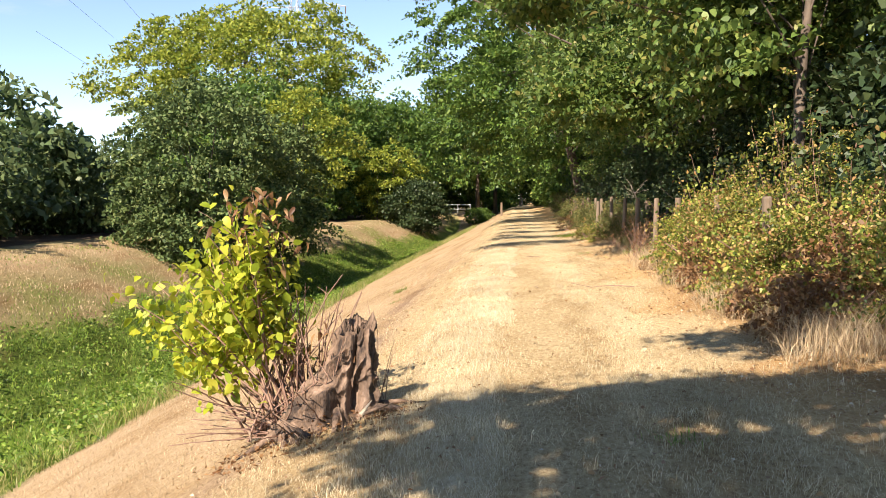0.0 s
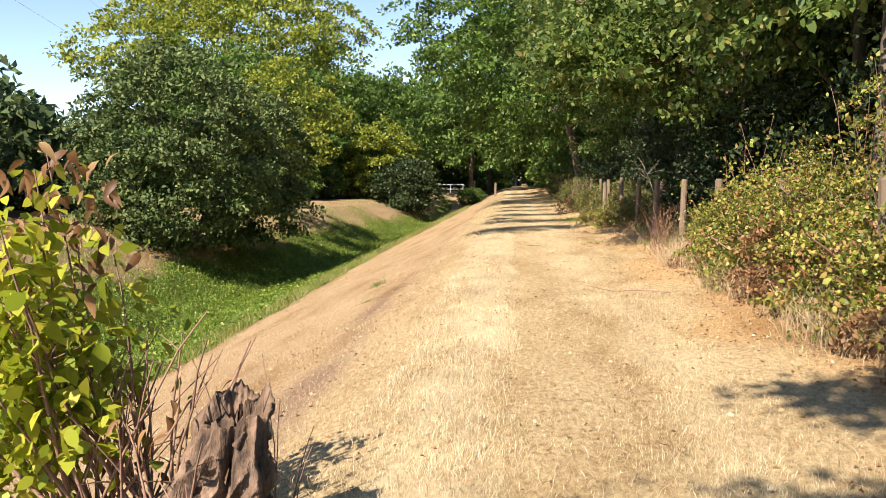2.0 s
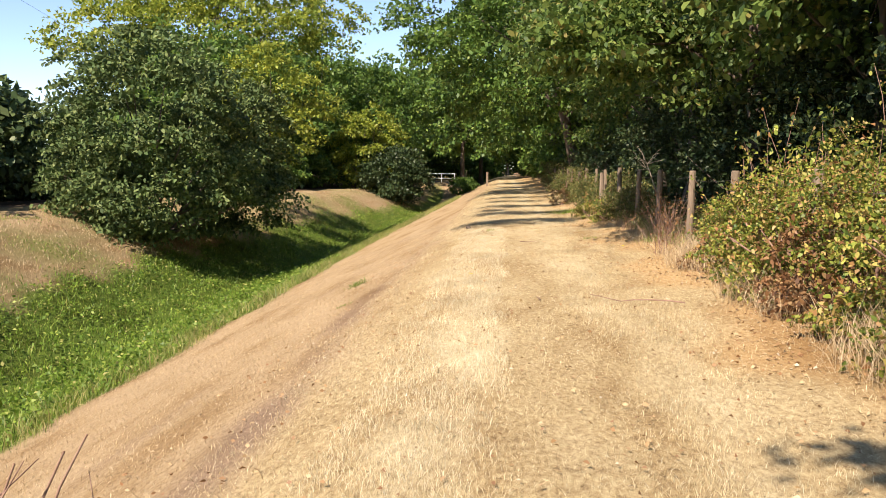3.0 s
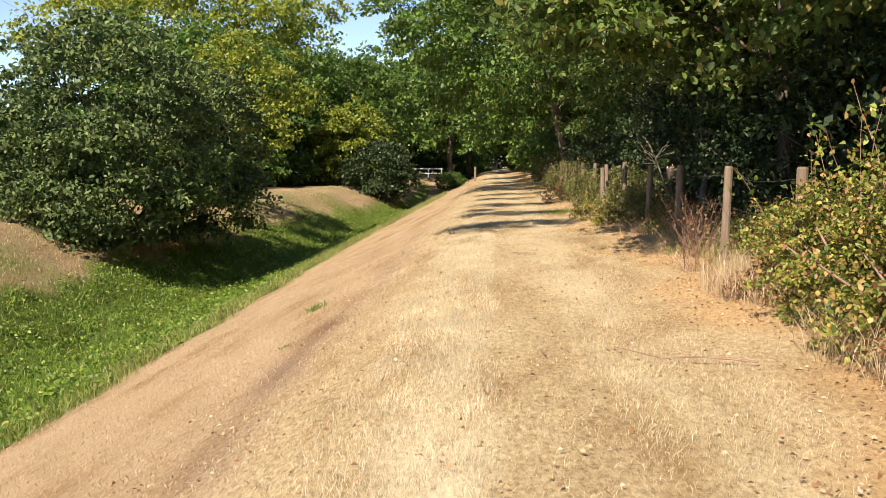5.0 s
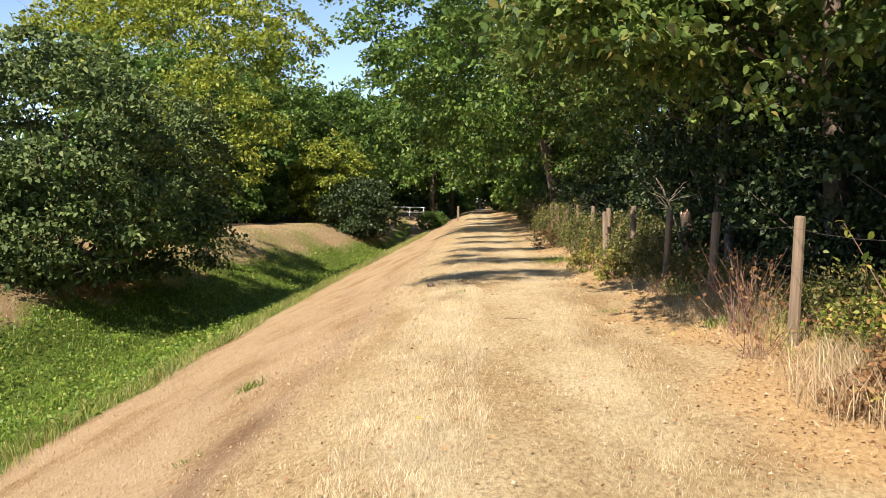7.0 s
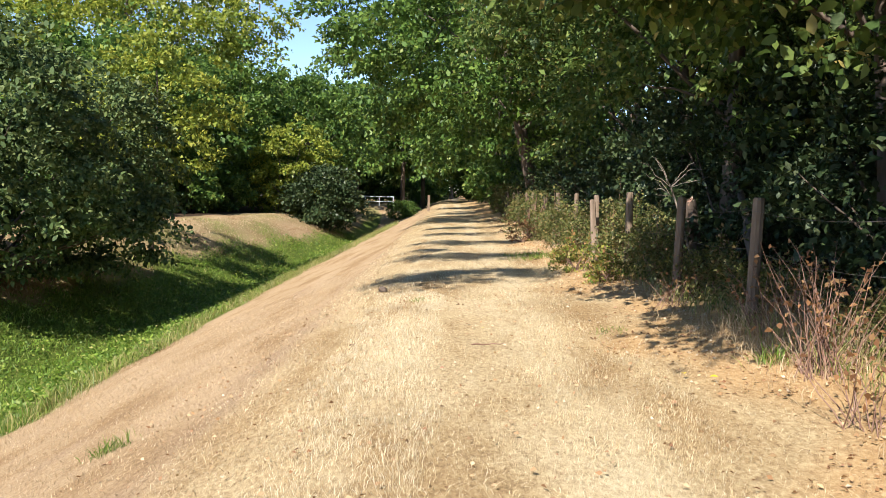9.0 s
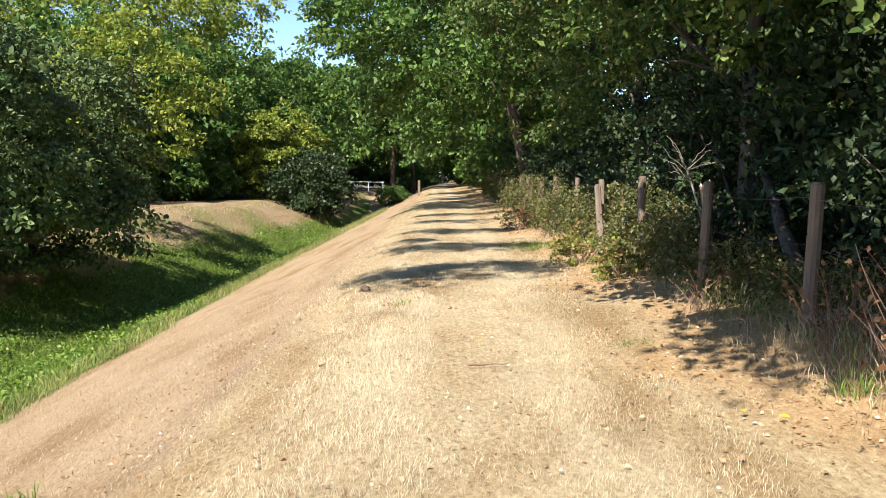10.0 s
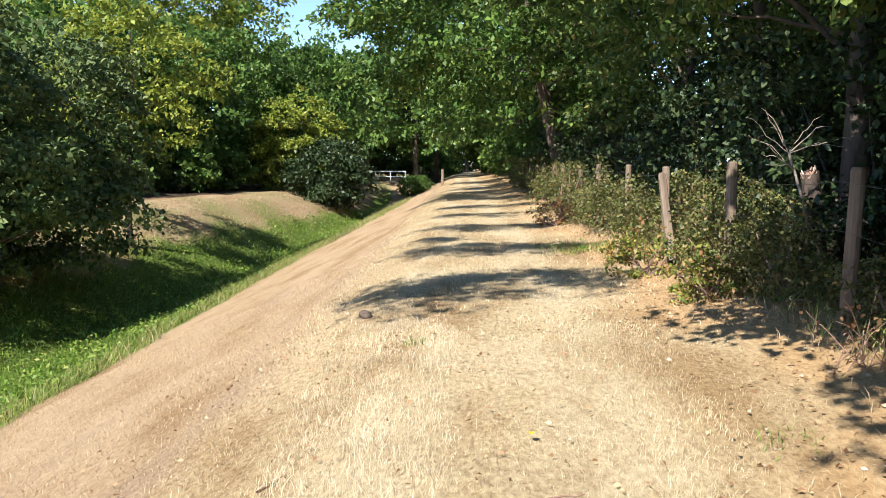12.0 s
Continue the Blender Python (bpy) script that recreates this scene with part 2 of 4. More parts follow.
def clumps(rng, centre, radii, n, shell=0.6, rough=0.25, low=-1.0, scale=1.6):
    """Places of leaf clumps near the skin of an uneven crown, and the way out from its middle."""
    d = unit(rng.normal(size=(n * 2, 3)))
    d = d[d[:, 2] > low][:n]
    seed = rng.uniform(0, 50, 3)
    bump = np.array([noise.noise(Vector(x * scale + seed)) + 0.5 * noise.noise(Vector(x * scale * 2.3 + seed)) for x in d])
    r = (shell + (1 - shell) * rng.uniform(0, 1, len(d)) ** 0.6) * (1 + rough * 1.6 * bump)
    return np.array(centre) + d * r[:, None] * np.array(radii), d


def foliage_points(rng, c, d, per, radius, flat=0.3):
    """Points spread through flattish sprays round the places c, which hang down towards their outer ends."""
    n = len(c)
    rad = radius * rng.uniform(0.55, 1.4, n)
    off = unit(rng.normal(size=(n * per, 3))) * rng.uniform(0, 1, (n * per, 1)) ** 0.45 * np.repeat(rad, per)[:, None]
    off[:, 2] *= flat
    way = np.repeat(unit(d * np.array([1, 1, 0.0]) + rng.normal(0, 0.35, (n, 3)) * np.array([1, 1, 0])), per, 0)
    off[:, 2] -= 0.42 * (off * way).sum(1)
    return np.repeat(c, per, 0) + off, np.repeat(d, per, 0)


def tree(name, at, crown, radii, count, per, clump, leaf, mat, label, seed, trunk=0.2, lean=(0, 0), shell=0.55, low=-1.0, rough=0.25, limbs=14, category="tree", group="", droop=0.35, sides=7, more=(), oval=False):
    """A tree: trunk, limbs and a crown of many leaves. at: foot; crown: the crown's middle above the foot."""
    rng = np.random.default_rng(seed)
    x, y = at
    z = float(land(x, y)) - 0.05
    ob = thing(name, (x, y, z), label, category, group)
    c, d = clumps(rng, crown, radii, count, shell, rough, low)
    for middle, size, k in more:
        c2, d2 = clumps(rng, middle, size, k, 0.4, rough, low)
        c, d = np.concatenate([c, c2]), np.concatenate([d, d2])
    top = np.array([crown[0] + lean[0], crown[1] + lean[1], crown[2] + radii[2] * 0.55])
    stem = bent(rng, (0, 0, 0), top, trunk, trunk * 0.2, 10, 0.1)
    stem[0] = (stem[0][0], trunk * 1.45)
    v, f = tube([stem], sides + 3)
    mesh_object("trunk", v, f, BARK, ob, True)
    paths = []
    pick = rng.choice(len(c), min(limbs, len(c)), replace=False)
    for i in pick:
        k = rng.uniform(2.5, 8.5)
        m = int(k)
        foot = np.array(stem[m][0]) * (1 - k + m) + np.array(stem[m + 1][0]) * (k - m)
        paths.append(bent(rng, foot, c[i], stem[m][1] * 0.26, 0.006, 7, 0.2, 0.1))
    for middle, size, _ in more:
        paths.append(bent(rng, stem[8 if middle[2] > 8 else 5][0], middle, trunk * 0.17, 0.01, 9, 0.12, 0.12))
    for path in paths:
        v, f = tube([path], 5)
        mesh_object("limb", v, f, BARK, ob, True)
    p, o = foliage_points(rng, c, d, per, clump)
    leaves("crown", rng, p, o * 0.7, leaf, mat, ob, droop, oval=oval)
    return ob


def shrub(name, at, radii, height, count, per, clump, leaf, mat, label, seed, stems=9, category="bush", group="", shell=0.5, rough=0.25, droop=0.2, spread=1.0, oval=False, low=-1.0, lobes=()):
    """A shrub that branches from the ground."""
    rng = np.random.default_rng(seed)
    x, y = at
    z = float(land(x, y)) - 0.04
    ob = thing(name, (x, y, z), label, category, group)
    c, d = clumps(rng, (0, 0, height * 0.48), (radii[0], radii[1], height * 0.52), count, shell, rough, low)
    for middle, size, k in lobes:
        c2, d2 = clumps(rng, middle, size, k, shell, rough)
        c, d = np.concatenate([c, c2]), np.concatenate([d, d2])
    c[:, 2] = np.maximum(c[:, 2], clump * 0.35)
    paths = [bent(rng, (rng.normal() * 0.12 * radii[0], rng.normal() * 0.12 * radii[1], 0), c[i], 0.02 + 0.006 * height, 0.006, 6, 0.12, 0.1) for i in rng.choice(len(c), min(stems, len(c)), replace=False)]
    for path in paths:
        v, f = tube([path], 5)
        mesh_object("stem", v, f, TWIG if height < 2.5 else BARK, ob, True)
    p, o = foliage_points(rng, c, d, per, clump)
    p[:, 2] = np.maximum(p[:, 2], 0.02)
    leaves("foliage", rng, p, o * 0.6, leaf, mat, ob, droop, spread=spread, oval=oval)
    return ob


def blades(name, rng, x, y, tall, width, mat, label, lean=0.6, parent=None, category="grass", dz=0.0):
    """Grass: one tapering, bent blade at each place. Uncountable."""
    n = len(x)
    z = land(x, y) - 0.01 + dz
    a = rng.uniform(0, 2 * np.pi, n)
    side = np.stack([np.cos(a), np.sin(a), np.zeros(n)], 1)
    b = rng.uniform(0, 2 * np.pi, n)
    k = np.abs(rng.normal(0, lean, n))
    way = np.stack([np.cos(b) * k, np.sin(b) * k, np.ones(n)], 1)
    way = unit(way)
    H = (tall * rng.uniform(0.45, 1.3, n))[:, None]
    foot = np.stack([x, y, z], 1)
    tip = foot + way * H + np.stack([np.cos(b), np.sin(b), -0.5 * np.ones(n)], 1) * H * 0.18
    w = (width * rng.uniform(0.6, 1.3, n))[:, None] * side * 0.5
    mid = foot + way * H * 0.55
    v = np.stack([foot - w * 0.7, mid - w, tip, mid + w], 1)
    ob = mesh_object(name, v.reshape(-1, 3), np.arange(n * 4).reshape(n, 4), mat, parent)
    return tagged(ob, label, category, kind="stuff")


def scatter(rng, n, x0, x1, y0, y1):
    return rng.uniform(x0, x1, n), rng.uniform(y0, y1, n)


# ---- the ground ----
def axis_steps(spans):
    out = [spans[0][0]]
    for a, b, s in spans:
        out.extend(np.linspace(a, b, max(2, int(round((b - a) / s)) + 1))[1:])
    return np.array(out)


gx = axis_steps([(-1500, -200, 200), (-200, -60, 20), (-60, -22, 4), (-22, -8, 0.4), (-8, -2.4, 0.25), (-2.4, 4.5, 0.12), (4.5, 12, 0.8), (12, 60, 6), (60, 200, 20), (200, 1500, 200)])
gy = axis_steps([(-1500, -200, 200), (-200, -20, 15), (-20, 0, 1.0), (0, 30, 0.2), (30, 60, 0.4), (60, 120, 1.2), (120, 300, 12), (300, 1500, 200)])
GX, GY = np.meshgrid(gx, gy, indexing="xy")
GZ = land(GX, GY)
gi, gj = np.meshgrid(np.arange(len(gy) - 1), np.arange(len(gx) - 1), indexing="ij")
gw = len(gx)
gq = np.stack([gi * gw + gj, gi * gw + gj + 1, (gi + 1) * gw + gj + 1, (gi + 1) * gw + gj], -1).reshape(-1, 4)


def green_cover(x, y):
    u = profile_x(x, y)
    wav = 0.25 * np.sin(y * 0.9) + 0.2 * np.sin(y * 2.3 + 1)
    side = far_bank(x - channel(y)) > near_bank(x)
    return np.where(side, step(-14.1 - 0.8 * step(42, 56, y), -12.6 - 0.8 * step(42, 56, y), u + wav), step(-6.1, -6.7, x + wav * 0.5)) * (1 - step(95, 100, y))


def litter_cover(x, y):
    wav = 0.3 * np.sin(y * 1.3) + 0.15 * np.sin(y * 3.1)
    return step(1.35, 2.3, x + wav)


def worn_cover(x, y):
    main = np.exp(-((x + 1.85 + 0.12 * np.sin(y * 0.5)) / 0.3) ** 2) * (0.75 + 0.2 * np.sin(y * 0.9) + 0.15 * np.sin(y * 2.7)) * (1 - 0.5 * step(17, 24, y))
    second = 0.6 * np.exp(-((x + 3.3 + 0.2 * np.sin(y * 0.4)) / 0.25) ** 2) * (0.5 + 0.5 * np.sin(y * 0.6 + 1))
    track = 0.2 * np.exp(-((x - 0.35 + 0.1 * np.sin(y * 0.7)) / 0.2) ** 2) * (0.5 + 0.5 * np.sin(y * 1.1 + 2))
    return (main + second + track) * step(2, 6, y)


def pale_cover(x, y):
    mid = -0.42 + 0.08 * np.sin(y * 0.6)
    far = step(12, 18, y)
    strip = step(0.5, 0.12, np.abs(x - mid)) * (0.62 + 0.15 * np.sin(y * 1.3) + 0.15 * np.sin(y * 2.9 + 1)) * (1 - 0.7 * far)
    return strip + (0.3 + 0.1 * far) * step(0.6, 0.1, np.abs(x - 0.95 - 0.1 * np.sin(y * 0.8))) + 0.22 * far * step(1.3, 0.4, np.abs(x - 0.1))


def ground_material():
    m, n, l, p = material("dry_mown_ground")
    geo = n.new("ShaderNodeNewGeometry")
    big = noise_node(n, l, 1.1, 6, 0.62, geo.outputs["Position"], (1, 0.3, 1))
    fine = noise_node(n, l, 30, 6, 0.8, geo.outputs["Position"], (1, 0.5, 1))
    straw = ramp_node(n, [(0.3, (0.17, 0.11, 0.06)), (0.48, (0.42, 0.315, 0.175)), (0.68, (0.62, 0.51, 0.31))])
    l.new(fine.outputs["Fac"], straw.inputs["Fac"])
    tone = ramp_node(n, [(0.34, (0.66, 0.58, 0.5)), (0.5, (0.92, 0.9, 0.87)), (0.62, (1.0, 1.0, 1.0))])
    l.new(big.outputs["Fac"], tone.inputs["Fac"])
    mul = n.new("ShaderNodeMixRGB")
    mul.blend_type = "MULTIPLY"
    mul.inputs["Fac"].default_value = 1.0
    l.new(tone.outputs["Color"], mul.inputs["Color2"])
    colour = straw.outputs["Color"]
    covers = (("bank", [(0.32, (0.22, 0.145, 0.085)), (0.5, (0.39, 0.28, 0.165)), (0.7, (0.52, 0.395, 0.245))]), ("worn", [(0.32, (0.14, 0.09, 0.06)), (0.7, (0.35, 0.24, 0.16))]),
              ("litter", [(0.3, (0.27, 0.16, 0.08)), (0.52, (0.47, 0.315, 0.155)), (0.72, (0.6, 0.455, 0.26))]),
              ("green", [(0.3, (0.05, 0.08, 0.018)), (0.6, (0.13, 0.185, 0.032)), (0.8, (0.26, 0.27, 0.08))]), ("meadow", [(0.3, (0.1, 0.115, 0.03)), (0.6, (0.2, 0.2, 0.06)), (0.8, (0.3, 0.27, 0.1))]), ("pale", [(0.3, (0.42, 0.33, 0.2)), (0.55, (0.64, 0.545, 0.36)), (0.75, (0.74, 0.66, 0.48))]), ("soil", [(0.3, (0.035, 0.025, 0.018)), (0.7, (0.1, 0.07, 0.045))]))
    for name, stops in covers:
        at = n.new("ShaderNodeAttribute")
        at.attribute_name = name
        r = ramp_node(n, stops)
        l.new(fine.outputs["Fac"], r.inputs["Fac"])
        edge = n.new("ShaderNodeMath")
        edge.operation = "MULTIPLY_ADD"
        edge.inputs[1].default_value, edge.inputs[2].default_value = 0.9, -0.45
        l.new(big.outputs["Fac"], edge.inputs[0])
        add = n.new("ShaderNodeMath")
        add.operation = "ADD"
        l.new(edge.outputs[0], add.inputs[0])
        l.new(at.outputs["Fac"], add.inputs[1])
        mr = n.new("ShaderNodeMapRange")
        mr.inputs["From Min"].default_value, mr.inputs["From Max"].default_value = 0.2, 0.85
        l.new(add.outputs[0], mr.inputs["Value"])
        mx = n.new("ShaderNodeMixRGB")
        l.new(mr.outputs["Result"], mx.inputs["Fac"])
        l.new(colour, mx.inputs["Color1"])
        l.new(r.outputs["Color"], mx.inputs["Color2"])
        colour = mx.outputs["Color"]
    l.new(colour, mul.inputs["Color1"])
    l.new(mul.outputs["Color"], p.inputs["Base Color"])
    p.inputs["Roughness"].default_value = 0.95
    p.inputs["Specular IOR Level"].default_value = 0.1
    b = n.new("ShaderNodeBump")
    b.inputs["Strength"].default_value, b.inputs["Distance"].default_value = 0.7, 0.03
    l.new(fine.outputs["Fac"], b.inputs["Height"])
    l.new(b.outputs["Normal"], p.inputs["Normal"])
    return m


ground = mesh_object("ground", np.stack([GX, GY, GZ], -1).reshape(-1, 3), gq, ground_material(), smooth=True)
tagged(ground, "sun-bleached mown path, ditch banks and dark soil under trees", "ground", kind="structure")
fx, fy = GX.ravel(), GY.ravel()
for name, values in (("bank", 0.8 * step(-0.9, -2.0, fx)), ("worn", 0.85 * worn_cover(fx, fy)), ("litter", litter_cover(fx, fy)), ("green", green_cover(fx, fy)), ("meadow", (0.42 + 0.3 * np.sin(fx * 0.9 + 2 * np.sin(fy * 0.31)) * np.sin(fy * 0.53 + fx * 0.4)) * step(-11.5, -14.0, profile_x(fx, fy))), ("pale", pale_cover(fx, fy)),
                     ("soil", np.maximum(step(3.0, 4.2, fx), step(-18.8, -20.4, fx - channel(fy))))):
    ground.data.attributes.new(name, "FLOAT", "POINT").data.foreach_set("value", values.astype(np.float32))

# ---- trees of the wood beside the path ----
EDGE = "tall leafy tree at the wood's edge, dark green branches hanging low"
edge_trees = [  # foot, crown middle, radii, trunk, and single boughs that reach further: low ones in the light, high ones across the path
    ((3.9, 13.0), (0.9, 1.9, 5.6), (3.1, 3.0, 3.7), 0.11, [((-4.8, -0.6, 8.6), (0.9, 1.2, 0.4), 26), ((-5.8, -0.9, 8.6), (0.5, 0.8, 0.4), 10)]),
    ((5.4, 17.5), (0.2, 0.8, 5.6), (3.0, 3.4, 4.0), 0.16, [((-5.1, -1.2, 4.9), (0.8, 1.4, 0.4), 28), ((-10.6, 0.0, 8.7), (0.7, 0.5, 0.3), 7), ((-9.7, 0.9, 8.7), (1.6, 0.9, 0.4), 26)]),
    ((5.2, 23.0), (-0.3, 0.8, 6.0), (3.3, 3.4, 4.2), 0.2, [((-3.9, -2.2, 3.4), (1.1, 1.3, 0.7), 40), ((-3.0, -1.2, 4.4), (1.4, 1.5, 0.8), 40), ((-9.4, -0.4, 8.7), (1.7, 0.8, 0.4), 23), ((-10.6, 1.6, 8.7), (0.5, 0.4, 0.3), 5)]),
    ((5.0, 28.5), (-0.1, 0.3, 5.9), (3.1, 3.4, 4.6), 0.2, [((-3.4, 0.2, 6.3), (1.2, 2.4, 0.9), 34), ((-9.1, -0.9, 8.7), (1.8, 0.95, 0.4), 27), ((-9.6, 2.8, 9.7), (1.8, 0.8, 0.4), 22)]),
    ((5.8, 34.0), (-0.4, 0.5, 6.3), (3.6, 3.8, 5.4), 0.2, [((-4.2, 0.0, 6.3), (1.3, 2.7, 1.0), 48), ((-10.4, 1.8, 9.9), (1.8, 0.9, 0.4), 24)]),
    ((6.0, 40.5), (-0.4, 0.5, 6.6), (3.9, 4.2, 6.2), 0.22, [((-4.2, -0.5, 6.3), (1.3, 2.7, 1.0), 48)]),
]
for k, (at, crown, radii, trunk, more) in enumerate(edge_trees):
    tree("tree", at, crown, radii, 330, (62, 84, 84, 84, 80, 70)[k], 0.62, (0.15, 0.145, 0.145, 0.15, 0.16, 0.17)[k], WOOD, EDGE, 20 + k, trunk, group="trees at the wood's edge", limbs=14, more=more, oval=k < 3, low=-0.75)
back = None
for k, (x, y) in enumerate([(9.5, 14), (9.0, 21), (9.8, 28), (9.2, 36), (10.0, 44), (14.5, 20), (14.6, 30), (14.4, 40), (13.8, 50), (9.4, 7), (7.0, 51), (7.4, 59), (7.2, 68), (7.4, 80)]):
    if back is None:
        # leaf colour is darkened to stand in for the shade inside the wood
        back = tree("tree", (x, y), (0, 0, 6.0), (3.9, 3.9, 6.0), 220, 34, 0.95, 0.28, SHADED, "leafy tree deep in the wood, its leaves darkened for shade", 40, 0.17, group="trees in the wood", limbs=10)
    else:
        copy_thing(back, pose(x, y, float(land(x, y)) - 0.05, 0, 0, 67 * k))
under = None
for k, (x, y, a) in enumerate([(5.6, 9.5, 1.0), (6.4, 13.5, 1.1), (5.3, 15.5, 0.9), (6.2, 19.5, 1.1), (5.0, 21.5, 0.8), (6.0, 25, 1.1), (4.9, 28, 0.85), (6.2, 31, 1.1), (5.0, 34, 0.9), (5.6, 38, 1.0), (5.4, 43, 1.0), (5.0, 48, 1.0), (5.2, 54, 1.1), (6.8, 6, 1.2), (11, 17, 1.5), (11, 25, 1.5)]):
    if under is None:
        # the shade under the trees is painted into these leaves as well
        under = shrub("wood_shrub", (x, y), (2.1, 2.1), 3.4, 105, 54, 0.52, 0.135, SHADED, "shrub under the trees of the wood, shade coloured into its leaves", 41, 8, group="shrubs in the wood")
    else:
        o = copy_thing(under, pose(x, y, float(land(x, y)) - 0.05, 0, 0, 59 * k))
        o.scale = (a, a, a)
# trees behind the first step of the walk, which shade it
tree("tree", (3.4, -5.0), (-5.65, 3.2, 6.5), (2.2, 1.4, 0.9), 140, 70, 0.5, 0.17, WOOD, EDGE, 60, 0.22, group="trees at the wood's edge", limbs=16, more=[((-3.9, 5.9, 6.6), (2.2, 0.75, 0.4), 30), ((-3.0, 2.4, 6.3), (1.6, 1.6, 0.8), 22)])
tree("tree", (6.5, -2.0), (-1.0, 0, 6.2), (3.8, 4.0, 4.4), 260, 70, 0.7, 0.18, WOOD, EDGE, 61, 0.2, group="trees at the wood's edge", limbs=14)

# ---- the oaks over the path ----
OAKS = "broad green oak with sunlit leaves over the path"
tree("oak_tree", (3.8, 49.0), (-3.0, 0, 8.4), (6.6, 5.6, 6.4), 620, 66, 0.8, 0.24, OAK, OAKS, 70, 0.32, group="oaks along the path", limbs=26, low=-0.85)
tree("oak_tree", (4.6, 62.0), (-2.2, 0, 8.2), (6.4, 5.6, 6.8), 420, 56, 0.95, 0.3, OAK, OAKS, 71, 0.3, group="oaks along the path", limbs=20, low=-0.85)
tree("oak_tree", (4.6, 78.0), (-1.6, 0, 8.0), (6.8, 6, 6.6), 360, 46, 1.1, 0.36, OAK, OAKS, 72, 0.3, group="oaks along the path", limbs=20, low=-0.8)
far = tree("oak_tree", (-5.2, 112.0), (0, 0, 8.4), (6.6, 6.6, 6.4), 240, 28, 1.25, 0.62, OAK, "far green tree with a bare trunk beside the crossing", 73, 0.32, group="far trees", limbs=10, low=-0.75)
for k, (x, y) in enumerate([(-3.2, 122), (-11, 118), (-17, 112), (-22, 122), (5.4, 95), (4.8, 112), (4.6, 135), (-6, 140), (10, 128), (0.5, 170), (-9, 160), (-28, 110)]):
    copy_thing(far, pose(x, y, float(land(x, y)) - 0.05, 0, 0, 83 * k + 20))
low_wood = None
for k, (x, y, a) in enumerate([(-9, 128, 1.2), (-14, 126, 1.2), (-20, 128, 1.3), (-27, 124, 1.3), (-33, 118, 1.3), (-38, 108, 1.3), (4.6, 90, 0.8), (5.0, 100, 0.9), (5.2, 110, 0.9), (5.0, 122, 1.0), (5.2, 134, 1.0), (4.6, 148, 1.0), (0, 185, 1.5), (6, 180, 1.5), (-6, 182, 1.5), (-13, 170, 1.5), (-3.6, 150, 1.0), (-4.4, 132, 0.8), (12, 150, 1.4), (13, 110, 1.4), (13, 90, 1.4), (-31, 84, 1.3), (-29, 70, 1.3), (-36, 60, 1.4), (-34, 45, 1.4), (18, 30, 1.4), (18, 48, 1.4), (18, 65, 1.4), (17, 12, 1.4), (18, 0, 1.4), (-3.9, 98, 0.3), (-4.6, 95, 0.35), (-16.8, 69, 0.6), (-18.6, 62, 0.62), (-15.4, 74, 0.5), (-20.4, 57, 0.7), (-14.2, 82, 0.7), (-22.5, 55, 0.9), (-12.0, 86, 0.8), (5.0, 60, 0.6), (5.2, 67, 0.6), (5.2, 75, 0.7), (5.4, 83, 0.7), (11.5, 33, 0.9), (12, 12, 0.9), (12, 42, 0.9)]):
    if low_wood is None:
        low_wood = shrub("far_bush", (x, y), (3.6, 3.4), 5.2, 90, 26, 0.95, 0.54, OAK, "green bush filling the gap under far trees", 74, 6, group="far bushes")
    else:
        o = copy_thing(low_wood, pose(x, y, float(land(x, y)) - 0.05, 0, 0, 47 * k))
        o.scale = (a, a, a)

# ---- the far bank ----
shrub("hazel_bush", (-14.3, 38.5), (4.0, 3.4), 8.3, 330, 84, 0.7, 0.19, HAZEL, "large round green bush standing on the ditch bank", 80, 22, shell=0.66, rough=0.25, low=-0.92, oval=True,
      lobes=[((0.1, -1.8, 2.0), (2.0, 1.4, 2.0), 60), ((-2.0, -0.6, 2.2), (1.8, 1.8, 2.2), 50), ((1.9, 4.9, 3.5), (2.6, 2.8, 3.8), 210), ((3.6, 3.0, 1.7), (1.4, 1.4, 0.4), 16)])
tree("locust_tree", (-28.3, 90.0), (0.4, 0, 13.2), (13.6, 10.0, 9.4), 800, 60, 1.55, 0.44, LOCUST, "tall yellow-green tree with an airy sunlit crown", 81, 0.46, limbs=34, shell=0.5, rough=0.2)
shrub("lime_bush", (-11.8, 77.0), (3.0, 2.8), 7.0, 150, 60, 0.65, 0.26, LOCUST, "tall lime-green bush behind the end of the bank", 85, 10, rough=0.25)
tree("young_tree", (-12.6, 50.0), (0, 0, 6.6), (3.6, 3.0, 2.6), 120, 60, 0.65, 0.22, LOCUST, "slender yellow-green tree behind the large bush", 86, 0.1, limbs=12)
# this shrub shows its shaded side; the darkness is in the leaf colour
shrub("dark_shrub", (-8.8, 75.0), (2.8, 2.7), 4.3, 190, 60, 0.7, 0.26, SHADED, "dense green shrub at the end of the bank, shade put into its leaf colour", 82, 9, rough=0.1)
mid = tree("tree", (-19.0, 72.0), (0, 0, 6.1), (4.8, 4.6, 5.6), 280, 38, 0.95, 0.38, OAK, "green tree standing in the row behind the ditch", 83, 0.22, group="trees behind the ditch", limbs=12)
for k, (x, y) in enumerate([(-11.5, 84), (-17, 80), (-22, 66), (-13, 97), (-24, 76)]):
    copy_thing(mid, pose(x, y, float(land(x, y)) - 0.05, 0, 0, 71 * k + 30))
hedge = shrub("hedge_bush", (-23.4, 33.0), (3.3, 3.2), 5.0, 160, 36, 0.78, 0.33, HEDGE, "dark green hedge bush at the edge of the field", 84, 9, group="hedge behind the ditch", rough=0.25)
